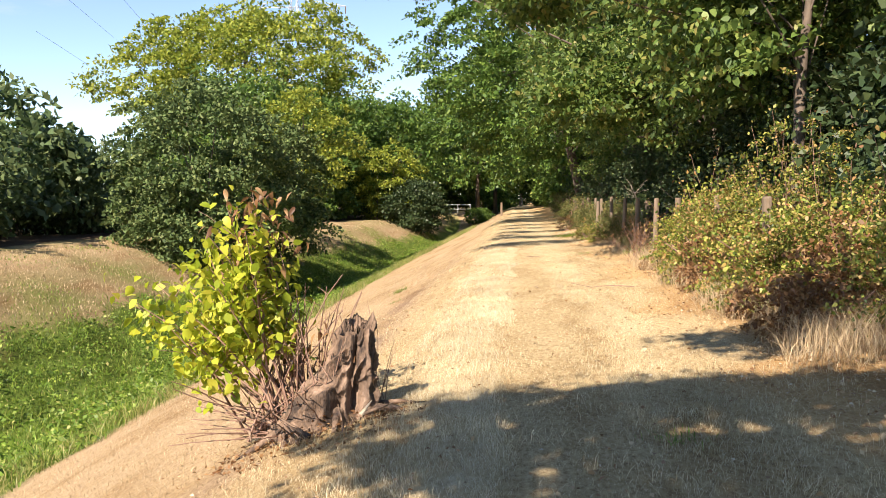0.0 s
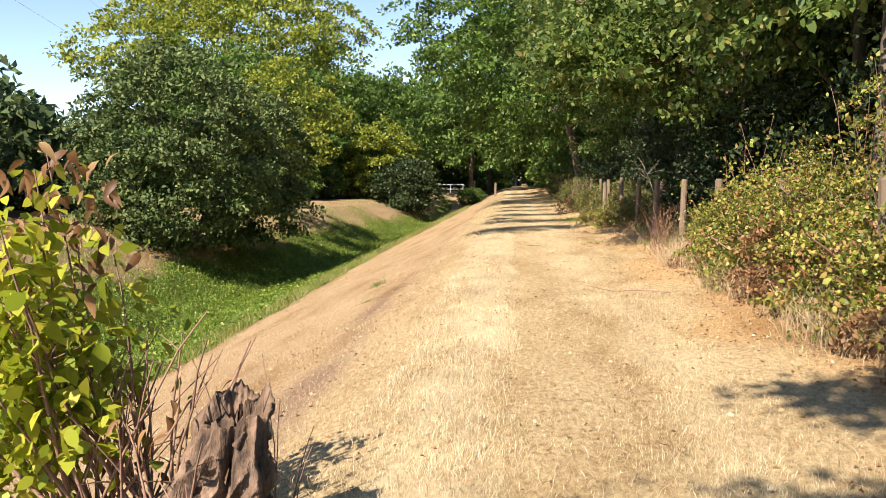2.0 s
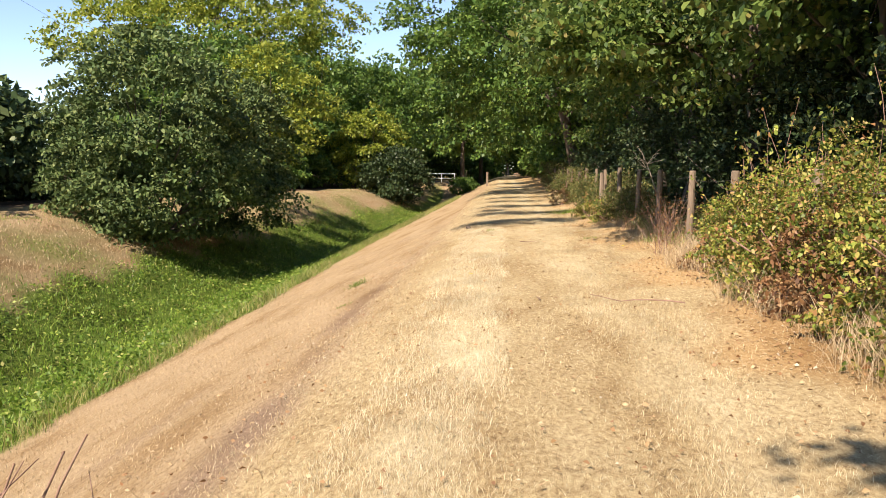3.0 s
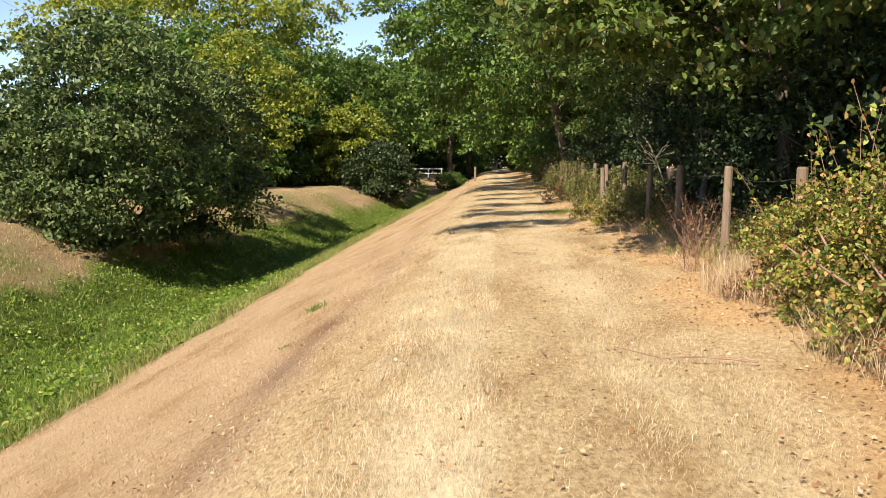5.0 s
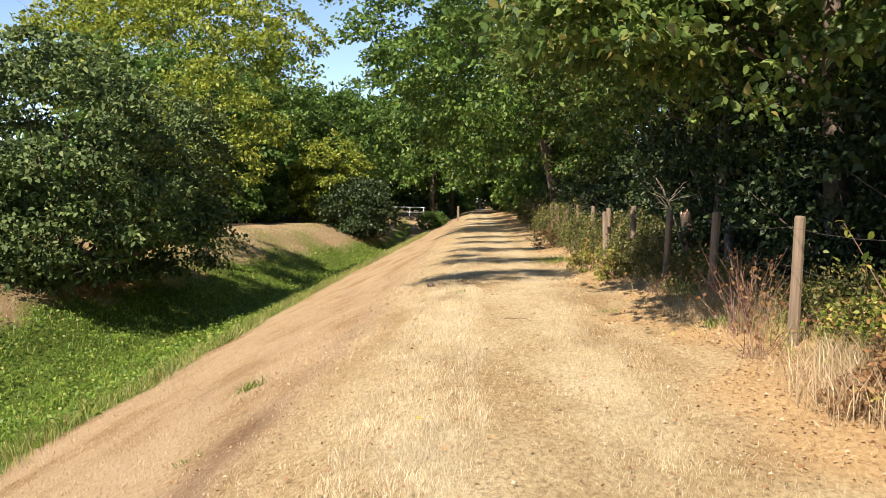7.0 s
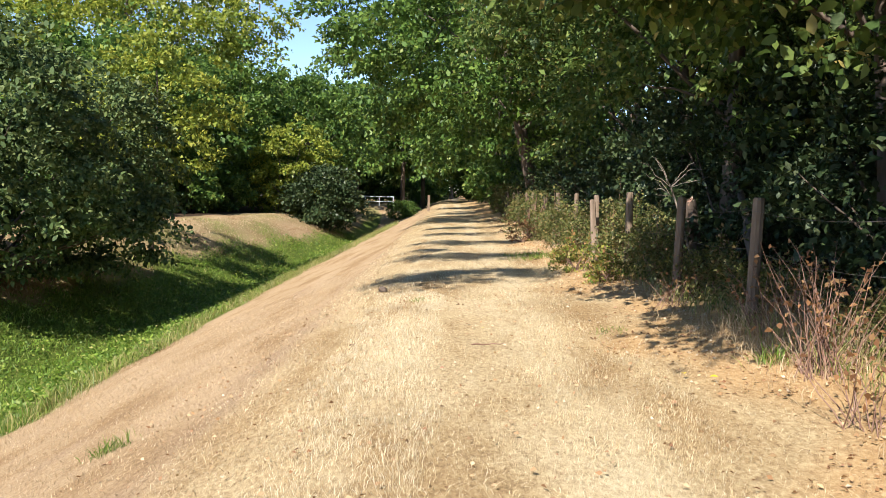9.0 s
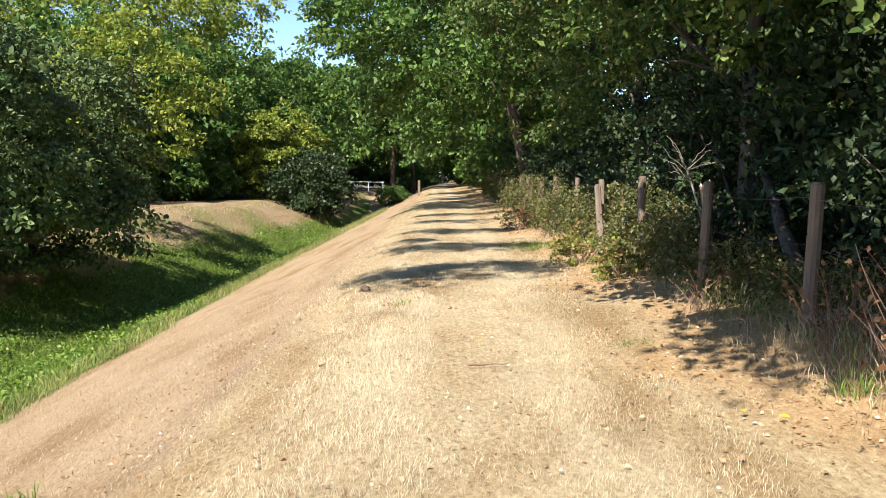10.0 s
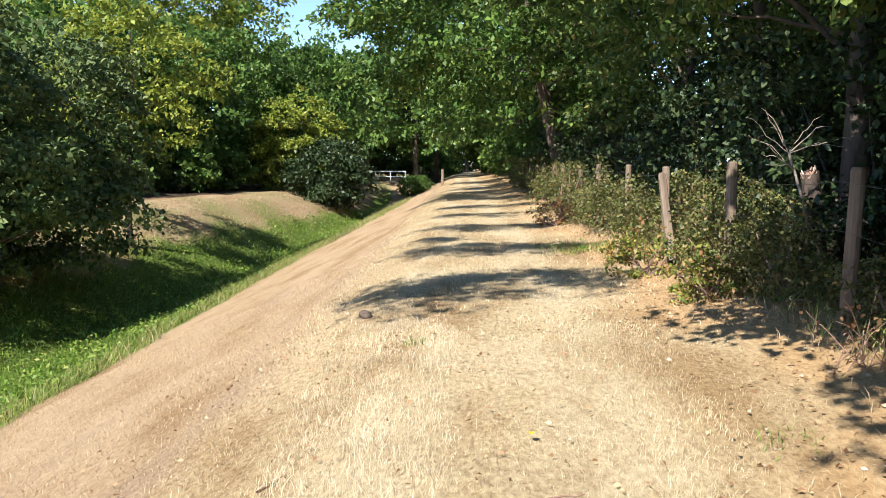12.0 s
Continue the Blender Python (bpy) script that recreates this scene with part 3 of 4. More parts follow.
for k, (x, y, a) in enumerate([(-23.2, 27.5, 1.0), (-25.2, 40.0, 1.5), (-23.2, 44, 0.95), (-23.6, 50, 1.0), (-23.4, 21, 1.0), (-23, 57, 0.95), (-20.6, 63, 0.8), (-31, 46, 1.6), (-18.5, 78, 0.7), (-23.4, 14, 1.0), (-23.4, 7, 1.0)]):
    o = copy_thing(hedge, pose(x, y, float(land(x, y)) - 0.05, 0, 0, 77 * k + 15))
    o.scale = (a, a, a)

# ---- grass ----
rng = np.random.default_rng(5)
STRAW_LABEL = "short sun-bleached straw-coloured mown grass on the path"
def standing(x, y):
    """Where the turf stands tall: the pale strip along the middle and a second one nearer the wood."""
    main = step(-1.15, -0.9, x + 0.06 * np.sin(y * 1.7)) * step(0.0, -0.14, x + 0.05 * np.sin(y * 2.3))
    second = 0.65 * step(0.45, 0.8, x + 0.1 * np.sin(y * 1.1)) * step(1.75, 1.4, x + 0.12 * np.sin(y * 0.9))
    return main + second


x, y = scatter(rng, 400000, -1.9, 2.1, 3.4, 25)
stand = standing(x, y)
tufts = 0.6 + 0.4 * np.sin(x * 9 + 3 * np.sin(y * 2.1)) * np.sin(y * 5.3 + 2 * np.sin(x * 4))
keep = rng.uniform(size=len(x)) < (0.3 + 0.7 * stand) * tufts * (1 - 0.75 * litter_cover(x, y))
x, y, stand, tufts = x[keep], y[keep], stand[keep], tufts[keep]
bleached = rng.uniform(size=len(x)) < 0.15 + 0.6 * stand * (x < 0.1)
tall = (0.028 + 0.032 * stand) * (0.7 + 0.6 * tufts)
blades("dry_grass", rng, x[~bleached], y[~bleached], tall[~bleached], 0.0028, STRAW, STRAW_LABEL, 0.45)
blades("bleached_grass", rng, x[bleached], y[bleached], tall[bleached] * 1.1, 0.0026, PALE, "pale bleached grass standing along the middle of the path", 0.4)
x, y = scatter(rng, 42000, -1.7, 2.4, 3.0, 22)
keep = rng.uniform(size=len(x)) > 0.75 * standing(x, y)
blades("cut_straw", rng, x[keep], y[keep], 0.075, 0.0026, STRAW, "cut dry straw lying loose on the path", 5.0, dz=0.012)
x, y = scatter(rng, 15000, -1.6, 2.8, 3.2, 7.2)
keep = rng.uniform(size=len(x)) < 0.15 + 0.85 * np.maximum(0, np.sin(x * 6.1 + 2 * np.sin(y * 3)) * np.sin(y * 6.7 + x))
blades("dry_grass_tufts", rng, x[keep], y[keep], 0.1, 0.003, STRAW, "longer dry grass in tufts round the stump", 0.5)
x, y = scatter(rng, 42000, -1.8, 2.4, 24, 62)
blades("dry_grass", rng, x, y, 0.05, 0.009, STRAW, STRAW_LABEL, 0.8)
x, y = scatter(rng, 90000, -6.6, -1.2, 2, 34)
keep = rng.uniform(size=len(x)) < 1 - 0.75 * worn_cover(x, y)
blades("bank_grass", rng, x[keep], y[keep], 0.045, 0.0055, TAN, "thin brown dry grass on the slope of the ditch", 0.9)
x, y = scatter(rng, 125000, -14.6, -4.0, -2, 78)
keep = rng.uniform(size=len(x)) < green_cover(x, y)
blades("green_grass", rng, x[keep], y[keep], (0.13 + 0.12 * np.sin(x * 2.1 + np.sin(y * 1.3)) ** 2)[keep], 0.022, GREEN, "lush green grass growing in the ditch", 0.6)
x, y = scatter(rng, 46000, -13.4, -4.5, 4, 72)
keep = rng.uniform(size=len(x)) < green_cover(x, y) * (0.25 + 0.75 * np.sin(x * 1.7 + 1.5 * np.sin(y * 0.8)) ** 2)
x, y = x[keep], y[keep]
pts = np.stack([x, y, land(x, y) + rng.uniform(0.04, 0.24, len(x))], 1)
tagged(leaves("herbs", rng, pts, rng.normal(size=pts.shape) * np.array([1, 1, 0.3]), 0.11, GREEN, None, 0.1, spread=0.4), "low broad-leaved green herbs among the ditch grass", "plants", kind="stuff")
x, y = scatter(rng, 13000, -7.1, -6.05, -4, 80)
x = x + 0.36 * channel(y)
blades("reed_grass", rng, x + 0.2 * np.sin(y), y, 0.34, 0.012, REED, "tall yellowing grass along the edge of the ditch", 0.35)
x, y = scatter(rng, 52000, -18, -11.5, -2, 84)
x = x + channel(y)
keep = rng.uniform(size=len(x)) > green_cover(x, y)
blades("bank_grass", rng, x[keep], y[keep], 0.13, 0.02, TAN, "brown dry grass on the far slope of the ditch", 0.8)
x, y = scatter(rng, 40000, -18, -11.5, -4, 66)
x = x + channel(y)
keep = rng.uniform(size=len(x)) < 0.9 * np.sin(x * 0.9 + 2 * np.sin(y * 0.31)) ** 2 * np.sin(y * 0.53 + x * 0.4) ** 2
blades("meadow_grass", rng, x[keep], y[keep], 0.13, 0.022, GREEN, "greener grass in patches on the far slope", 0.8)

# ---- fence ----
def rough_post(radius, height, rng, sides=10, chamfer=0.02):
    """A round wooden post with a bevelled top, standing at z = 0."""
    rows = [(-0.3, radius), (0.0, radius * 1.02), (height * 0.35, radius), (height * 0.7, radius * 0.98), (height - chamfer, radius * 0.97), (height, radius * 0.78)]
    a = np.arange(sides) * 2 * np.pi / sides
    wob = 1 + rng.normal(0, 0.03, sides)
    bm = bmesh.new()
    rings = [[bm.verts.new((r * w * math.cos(t), r * w * math.sin(t), z)) for t, w in zip(a, wob)] for z, r in rows]
    for lo, hi in zip(rings, rings[1:]):
        for k in range(sides):
            bm.faces.new((lo[k], lo[(k + 1) % sides], hi[(k + 1) % sides], hi[k]))
    bm.faces.new(rings[-1])
    return bm


rng = np.random.default_rng(9)
fence = thing("fence", (2.75, 23.0, float(land(2.75, 23.0))), "weathered round wooden fence posts with strands of barbed wire", "fence")
POST_Y = [9.85, 12.6, 15.3, 18.0, 20.8, 23.5, 26.2, 28.95, 32.1, 35.3, 38.2, 41.0, 43.8, 46.6, 49.4, 52.2, 55.0]
for k, py in enumerate(POST_Y):
    foot = float(land(2.75, py))
    o = part("post", rough_post(rng.uniform(0.048, 0.058), 1.42 - foot + rng.normal(0, 0.015), rng), POST, fence)
    o.matrix_local = pose(rng.normal(0, 0.02), py - 23.0, foot - fence.location.z, rng.normal(0, 1.2), rng.normal(0, 1.2), rng.uniform(0, 360))
for h in (1.3, 0.95):
    path = []
    for a, b in zip(POST_Y, POST_Y[1:]):
        for t in np.linspace(0, 1, 5)[:-1]:
            path.append(((0.0, a + (b - a) * t - 23.0, h - fence.location.z - 0.05 * 4 * t * (1 - t)), 0.0019))
    v, f = tube([path], 4)
    v[:, 0] -= 0.058
    strand = mesh_object("wire", v, f, WIRE, fence)
    barbs = []
    for py in np.arange(10.0, 40.0, 0.2):
        c = np.array([-0.058, py - 23.0, h - fence.location.z - 0.02])
        barbs.append([(c + np.array([0.007, -0.006, -0.011]), 0.001), (c + np.array([-0.007, 0.006, 0.011]), 0.0008)])
    v, f = tube(barbs, 3)
    tagged(mesh_object("barbed_twist", v, f, WIRE, strand), kind="stuff")

# a broken post and a fallen rail by the fence
rail = thing("broken_rail", (2.45, 27.9, float(land(2.45, 27.9))), "broken grey wooden rail leaning in the undergrowth", "fence rail")
o = part("rail", rough_post(0.055, 1.35, rng, 7), POST, rail)
o.matrix_local = pose(0, -0.35, 0.3, -52, 8, 0)


# ---- undergrowth along the fence ----
def canes(rng, n, reach, tall, mat, parent, thick=0.004, name="cane", lean=0.7):
    """Arching stems out of one foot, each its own part."""
    tips = []
    for _ in range(n):
        a = rng.uniform(0, 2 * np.pi)
        r = reach * rng.uniform(0.15, 1.0) * lean
        h = tall * rng.uniform(0.55, 1.1)
        f = np.array([rng.normal() * 0.15 * reach, rng.normal() * 0.15 * reach, 0])
        tip = f + np.array([math.cos(a) * r, math.sin(a) * r, h])
        path = bent(rng, f, tip, thick, thick * 0.35, 7, 0.3 if name == "twig" else 0.12, 0.18)
        v, q = tube([path], 4)
        mesh_object(name, v, q, mat, parent, True)
        tips.append(path)
    return tips


def undergrowth(name, at, radii, height, count, per, leaf, mat, label, seed, stems=10, group="undergrowth along the fence", arching=0, clump=0.22, rough=0.3, oval=False):
    rng = np.random.default_rng(seed)
    ob = shrub(name, at, radii, height, count, per, clump, leaf, mat, label, seed, stems, "undergrowth", group, shell=0.5, rough=rough, droop=0.25, oval=oval)
    if arching:
        paths = canes(rng, arching, radii[0] * 1.1, height * 1.3, TWIG, ob, 0.006)
        pts = np.concatenate([np.repeat(np.array([p for p, r in path[2:]]), 9, 0) for path in paths])
        pts = pts + rng.normal(0, 0.045, pts.shape)
        leaves("shoot_foliage", rng, pts, rng.normal(size=pts.shape) * 0.5, leaf * 1.3, mat, ob, 0.2, oval=oval)
    return ob


BR = "sunlit yellow-green bramble thicket with rusty leaves"
for k, (x, y, rx, ry, h, arch) in enumerate([(3.4, 7.4, 0.9, 1.1, 1.3, 4), (3.2, 9.0, 0.75, 0.9, 1.1, 4), (3.15, 10.4, 0.7, 0.9, 1.1, 5), (2.9, 11.8, 0.5, 0.8, 1.15, 6), (2.85, 13.0, 0.45, 0.8, 1.2, 6), (2.85, 14.2, 0.42, 0.8, 1.1, 6), (2.85, 15.3, 0.38, 0.6, 0.95, 5), (3.2, 16.7, 0.4, 0.6, 0.5, 4), (2.7, 9.5, 0.32, 0.5, 0.95, 3), (3.8, 11.3, 0.8, 1.0, 1.75, 8), (3.9, 13.2, 0.8, 1.0, 1.85, 8), (4.2, 9.2, 0.9, 1.2, 1.5, 5), (4.2, 15.2, 0.8, 1.0, 1.3, 5)]):
    undergrowth("bramble_bush", (x, y), (rx, ry), h, 130, 52, 0.045, BRAMBLE, BR, 100 + k, 10, "bramble thicket", arch, 0.2, 0.7, k < 6)
for k, (x, y, r, h) in enumerate([(2.5, 8.0, 0.4, 0.5), (2.5, 9.6, 0.35, 0.4), (2.5, 10.9, 0.3, 0.4), (2.5, 11.9, 0.3, 0.45), (2.45, 12.9, 0.3, 0.45), (2.5, 14.2, 0.3, 0.5), (2.55, 15.5, 0.3, 0.4), (2.8, 10.0, 0.3, 0.8), (2.75, 12.4, 0.3, 0.85), (2.9, 8.2, 0.4, 0.9)]):
    undergrowth("bramble_bush", (x, y), (r, r * 1.6), h, 60, 34, 0.05, RUST if k % 3 == 0 or k > 6 else BRAMBLE, "low withered brambles in front of the thicket" if k < 7 else "rusty withered brambles tangled in the green thicket", 240 + k, 8, "withered brambles", 5, 0.15, 0.6, True)
# long bramble shoots that rise out of the thicket
for k, (x, y, n, h) in enumerate([(3.3, 13.6, 6, 1.7), (3.7, 12.2, 6, 2.0), (3.2, 15.0, 6, 1.8), (3.05, 16.2, 5, 1.2), (3.6, 10.4, 5, 1.8)]):
    o = thing("bramble_shoots", (x, y, float(land(x, y)) - 0.02), "long arching bramble shoots with sparse green leaves", "bramble", "bramble shoots")
    rr = np.random.default_rng(260 + k)
    paths = canes(rr, n, 0.9, h, TWIG, o, 0.007, "cane", 1.1)
    pts = np.concatenate([np.repeat(np.array([p for p, r in path[2:]]), 6, 0) for path in paths])
    leaves("foliage", rr, pts + rr.normal(0, 0.06, pts.shape), rr.normal(size=pts.shape) * 0.5, 0.065, BRAMBLE, o, 0.3, oval=True)
IV = "dark leafy undergrowth overgrowing the wire fence"
for k, (x, y, rx, ry, h) in enumerate([(3.4, 17.9, 0.45, 0.8, 0.6), (3.4, 19.4, 0.45, 0.9, 0.5), (3.2, 21.3, 0.45, 1.0, 0.5), (3.1, 23.2, 0.4, 1.0, 0.6), (2.85, 25.0, 0.4, 0.8, 0.75), (2.75, 26.5, 0.4, 0.8, 0.8), (3.25, 27.6, 0.5, 0.9, 1.1), (3.1, 29.3, 0.5, 1.0, 1.05), (2.75, 31.0, 0.45, 0.9, 0.9), (2.6, 32.8, 0.5, 0.9, 0.95), (2.7, 34.8, 0.5, 1.2, 0.95), (2.35, 37.4, 0.6, 1.0, 1.2), (2.9, 40.0, 0.6, 1.6, 1.1), (2.9, 44.0, 0.7, 2.0, 1.3), (3.0, 49, 0.8, 2.4, 1.4), (3.1, 55, 0.9, 3, 1.6), (3.2, 63, 1.0, 4, 1.7), (3.4, 73, 1.0, 5, 1.8)]):
    undergrowth("fence_undergrowth", (x, y), (rx, ry), h, 90, 38, 0.047 + 0.0012 * max(0, y - 25), IVY, IV, 130 + k, 9, arching=5 if y < 35 else 0)
rng = np.random.default_rng(161)
x, y = scatter(rng, 26000, 2.0, 3.4, 7, 42)
x = x + 0.15 * np.sin(y * 1.7)
lush = 0.5 + 0.5 * np.sin(y * 0.9 + 3 * np.sin(y * 0.37))
keep = rng.uniform(size=len(x)) < (0.15 + 0.85 * lush) * step(2.0, 2.5, x)
x, y, lush = x[keep], y[keep], lush[keep]
blades("tall_dry_grass", rng, x, y, 0.12 + 0.3 * lush * step(2.2, 2.8, x), 0.005, TAN, "tall dry grass standing along the fence", 0.5)
x, y = scatter(rng, 9000, 2.0, 2.9, 6.5, 17)
keep = rng.uniform(size=len(x)) < step(2.0, 2.5, x + 0.2 * np.sin(y * 2.1))
blades("tall_dry_grass", rng, x[keep], y[keep], 0.36, 0.006, TAN, "tall dry grass at the foot of the brambles", 0.4)
x, y = scatter(rng, 4000, 2.5, 3.4, 16, 42)
blades("weeds", rng, x, y, 0.28, 0.009, REED, "half-green weeds and grasses along the fence", 0.5)

# bare red-brown twigs beside the fence
for k, (x, y, n, h) in enumerate([(2.6, 18.8, 44, 0.85), (2.75, 20.2, 26, 0.6), (2.35, 17.6, 16, 0.5), (2.5, 22.6, 16, 0.45)]):
    o = thing("twig_bush", (x, y, float(land(x, y)) - 0.02), "leafless red-brown twigs of a dried-up shrub", "bush", "dried shrubs")
    paths = canes(np.random.default_rng(170 + k), n, 0.55, h, TWIG, o, 0.0042, "twig", 1.1)
    pts = np.array([p for path in paths for p, r in path[3:]])
    rr = np.random.default_rng(180 + k)
    leaves("withered_foliage", rr, pts + rr.normal(0, 0.03, pts.shape), rr.normal(size=pts.shape), 0.05, RUST, o, 0.6)

# a low tuft of dry weeds at the edge of the thicket
for k, (x, y, h, r) in enumerate([(2.6, 11.1, 0.35, 0.3), (2.5, 13.2, 0.3, 0.35), (2.45, 9.2, 0.3, 0.3), (2.3, 25.4, 0.4, 0.35), (2.1, 27.3, 0.45, 0.4), (2.2, 29.0, 0.35, 0.4), (2.0, 36.0, 0.6, 0.6)]):
    undergrowth("dry_weed", (x, y), (r, r), h, 36, 26, 0.05, RUST if k in (0, 2, 6) else BRAMBLE, "low clump of rusty half-dry weeds", 190 + k, 8, "dry weeds beside the path", 3, 0.1)

# the bleached dead branch above the fence
o = thing("dead_branch", (3.75, 26.8, float(land(3.75, 26.8))), "bleached leafless branch forking over the fence", "branch")
rng = np.random.default_rng(33)
trunk_path = bent(rng, (0.2, 0.1, 0), (-0.3, -0.1, 1.25), 0.022, 0.014, 8, 0.1)
v, f = tube([trunk_path], 6)
mesh_object("stem", v, f, DEADWOOD, o, True)
for k in range(13):
    side = -1 if k % 4 else 1
    foot = np.array(trunk_path[-1 - k % 2][0])
    tip = foot + np.array([side * rng.uniform(0.2, 0.7), rng.normal() * 0.25, rng.uniform(0.05, 0.5)])
    path = bent(rng, foot, tip, 0.008 if k < 5 else 0.005, 0.0018, 9, 0.75, 0.3)
    v, f = tube([path], 5)
    mesh_object("twig", v, f, DEADWOOD, o, True)
o = thing("tree_snag", (4.05, 27.3, float(land(4.05, 27.3)) - 0.05), "snapped red-brown tree snag with a pale torn end", "snag")
v, f = tube([bent(rng, (0.1, 0.2, 0), (-0.12, -0.05, 1.05), 0.13, 0.1, 7, 0.08)], 10)
mesh_object("bark", v, f, BARK, o, True)
for k in range(9):
    t = k / 9 * 2 * np.pi
    foot = np.array([-0.12 + 0.07 * math.cos(t), -0.05 + 0.07 * math.sin(t), 0.98])
    v, f = tube([bent(rng, foot, foot + np.array([rng.normal() * 0.05, rng.normal() * 0.05, rng.uniform(0.06, 0.16)]), 0.03, 0.006, 4, 0.1)], 5)
    mesh_object("splinter", v, f, CUT if k % 4 == 0 else TWIG, o, False)
o = thing("fallen_log", (4.2, 24.6, float(land(4.2, 24.6))), "dark fallen log lying slantwise behind the fence", "log")
v, f = tube([bent(rng, (-0.5, -1.4, 0.1), (0.4, 2.2, 1.2), 0.1, 0.06, 8, 0.06)], 8)
mesh_object("bark", v, f, BARK, o, True)


# ---- the stump ----
def stump_mesh():
    """A torn, weathered stump: a broad rotten foot that runs out into a root on one side, and a narrower broken column, hollow at the top."""
    na, nz, V = 220, 90, []
    for j in range(nz + 9):
        t = min(j, nz) / nz
        for i in range(na):
            a = 2 * math.pi * i / na
            ca, sa = math.cos(a), math.sin(a)
            left = max(0.0, math.cos(a - math.radians(195)))
            front = max(0.0, math.cos(a - math.radians(275)))
            low = max(0.0, 1 - t / 0.62)
            r = 0.12 + 0.03 * (1 - t) + (0.06 + 0.03 * front) * low ** 0.8 + 0.32 * left ** 1.2 * max(0.0, 1 - t / 0.97) ** 1.05
            top = 0.7 + 0.07 * noise.noise(Vector((ca * 1.6 + 3, sa * 1.6, 2.0))) + 0.018 * noise.noise(Vector((ca * 7, sa * 7, 4.0))) + 0.05 * math.cos(a - math.radians(90)) - 0.05 * left
            z = -0.12 + (top + 0.12) * t
            p = Vector((r * ca, r * sa, z))
            big = noise.noise(Vector((p.x * 7, p.y * 7, p.z * 4.5 + 3)))
            mid = 1 - 2.4 * abs(noise.noise(Vector((p.x * 16, p.y * 16, p.z * 4.5)))) ** 0.75
            fine = noise.noise(Vector((p.x * 34, p.y * 34, p.z * 12))) + 0.6 * noise.noise(p * 60)
            r += (0.075 * big * (0.7 + 0.6 * low) + 0.042 * mid + 0.016 * fine) * (1 - 0.65 * max(0.0, (t - 0.75) / 0.25))
            hole = math.exp(-((a - math.radians(300)) / 0.24) ** 2 - ((t - 0.4) / 0.13) ** 2) + 0.8 * math.exp(-((a - math.radians(252)) / 0.16) ** 2 - ((t - 0.3) / 0.16) ** 2) + 0.2 * math.exp(-((a - math.radians(280)) / 0.1) ** 2 - ((t - 0.8) / 0.2) ** 2)
            r = max(0.05, r - 0.19 * hole)
            if j > nz:
                k = (j - nz) / 9
                r *= 1 - 0.95 * k
                z -= 0.2 * math.sin(k * math.pi * 0.5) * (0.7 + 0.8 * noise.noise(Vector((ca * 3, sa * 3, k * 2))))
            V.append((r * ca + 0.09 * t, r * sa + 0.05 * t, z))
    q = [(j * na + i, j * na + (i + 1) % na, (j + 1) * na + (i + 1) % na, (j + 1) * na + i) for j in range(nz + 8) for i in range(na)]
    return V, q


SX, SY = -1.22, 6.05
stump = thing("tree_stump", (SX, SY, float(land(SX, SY)) - 0.02), "torn weathered brown tree stump with spreading roots", "stump")
v, f = stump_mesh()
mesh_object("stump_body", v, f, STUMP, stump, False)
rng = np.random.default_rng(12)
for a, L, r in ((200, 0.75, 0.05), (230, 0.55, 0.045), (350, 0.5, 0.035), (15, 0.62, 0.025), (270, 0.4, 0.04)):
    p0 = (math.cos(radians(a)) * 0.2, math.sin(radians(a)) * 0.2, 0.12)
    ex, ey = math.cos(radians(a)) * L, math.sin(radians(a)) * L
    p1 = (ex, ey, float(land(SX + ex, SY + ey)) - stump.location.z - 0.01)
    v, f = tube([bent(rng, p0, p1, r, r * 0.3, 8, 0.18, 0.05)], 7)
    mesh_object("root", v, f, STUMP, stump, True)
for k in range(60):  # splinters on the torn rim and bark scraps round the foot
    a, t = rng.uniform(0, 2 * np.pi), rng.uniform(0, 1)
    if k < 8:
        p0 = np.array([0.09 + math.cos(a) * 0.12, 0.05 + math.sin(a) * 0.12, 0.56])
        p1 = p0 + np.array([rng.normal() * 0.02, rng.normal() * 0.02, rng.uniform(0.04, 0.11)])
    else:
        R = rng.uniform(0.25, 0.6)
        p0 = np.array([-0.12 + math.cos(a) * R, -0.05 + math.sin(a) * R * 0.8, rng.uniform(0.0, 0.25) * (0.6 - R) * 2])
        p1 = p0 + np.array([rng.normal() * 0.12, rng.normal() * 0.12, rng.normal() * 0.05 + 0.02])
    v, f = tube([bent(rng, p0, p1, rng.uniform(0.008, 0.02), 0.003, 4, 0.1)], 5)
    mesh_object("splinter", v, f, CUT if k in (2, 5, 30) else STUMP, stump)


# ---- the suckers that grow from the stump ----
def leaf_shape(name, length, width, mat, curl):
    """An oval, pointed leaf, folded along its rib and curled down at the tip."""
    rows = [(0.0, 0.04), (0.2, 0.75), (0.45, 1.0), (0.7, 0.75), (0.9, 0.28), (1.0, 0.0)]
    V, F = [], []
    for t, w in rows:
        z = -curl * length * t * t
        V += [(-w * width / 2, t * length, z + 0.18 * width * w), (0, t * length, z), (w * width / 2, t * length, z + 0.18 * width * w)]
    for k in range(len(rows) - 1):
        for c in (0, 1):
            F.append((k * 3 + c, k * 3 + c + 1, k * 3 + 4 + c, k * 3 + 3 + c))
    me = bpy.data.meshes.new(name)
    me.from_pydata(V, [], F)
    me.materials.append(mat)
    for p in me.polygons:
        p.use_smooth = True
    return me


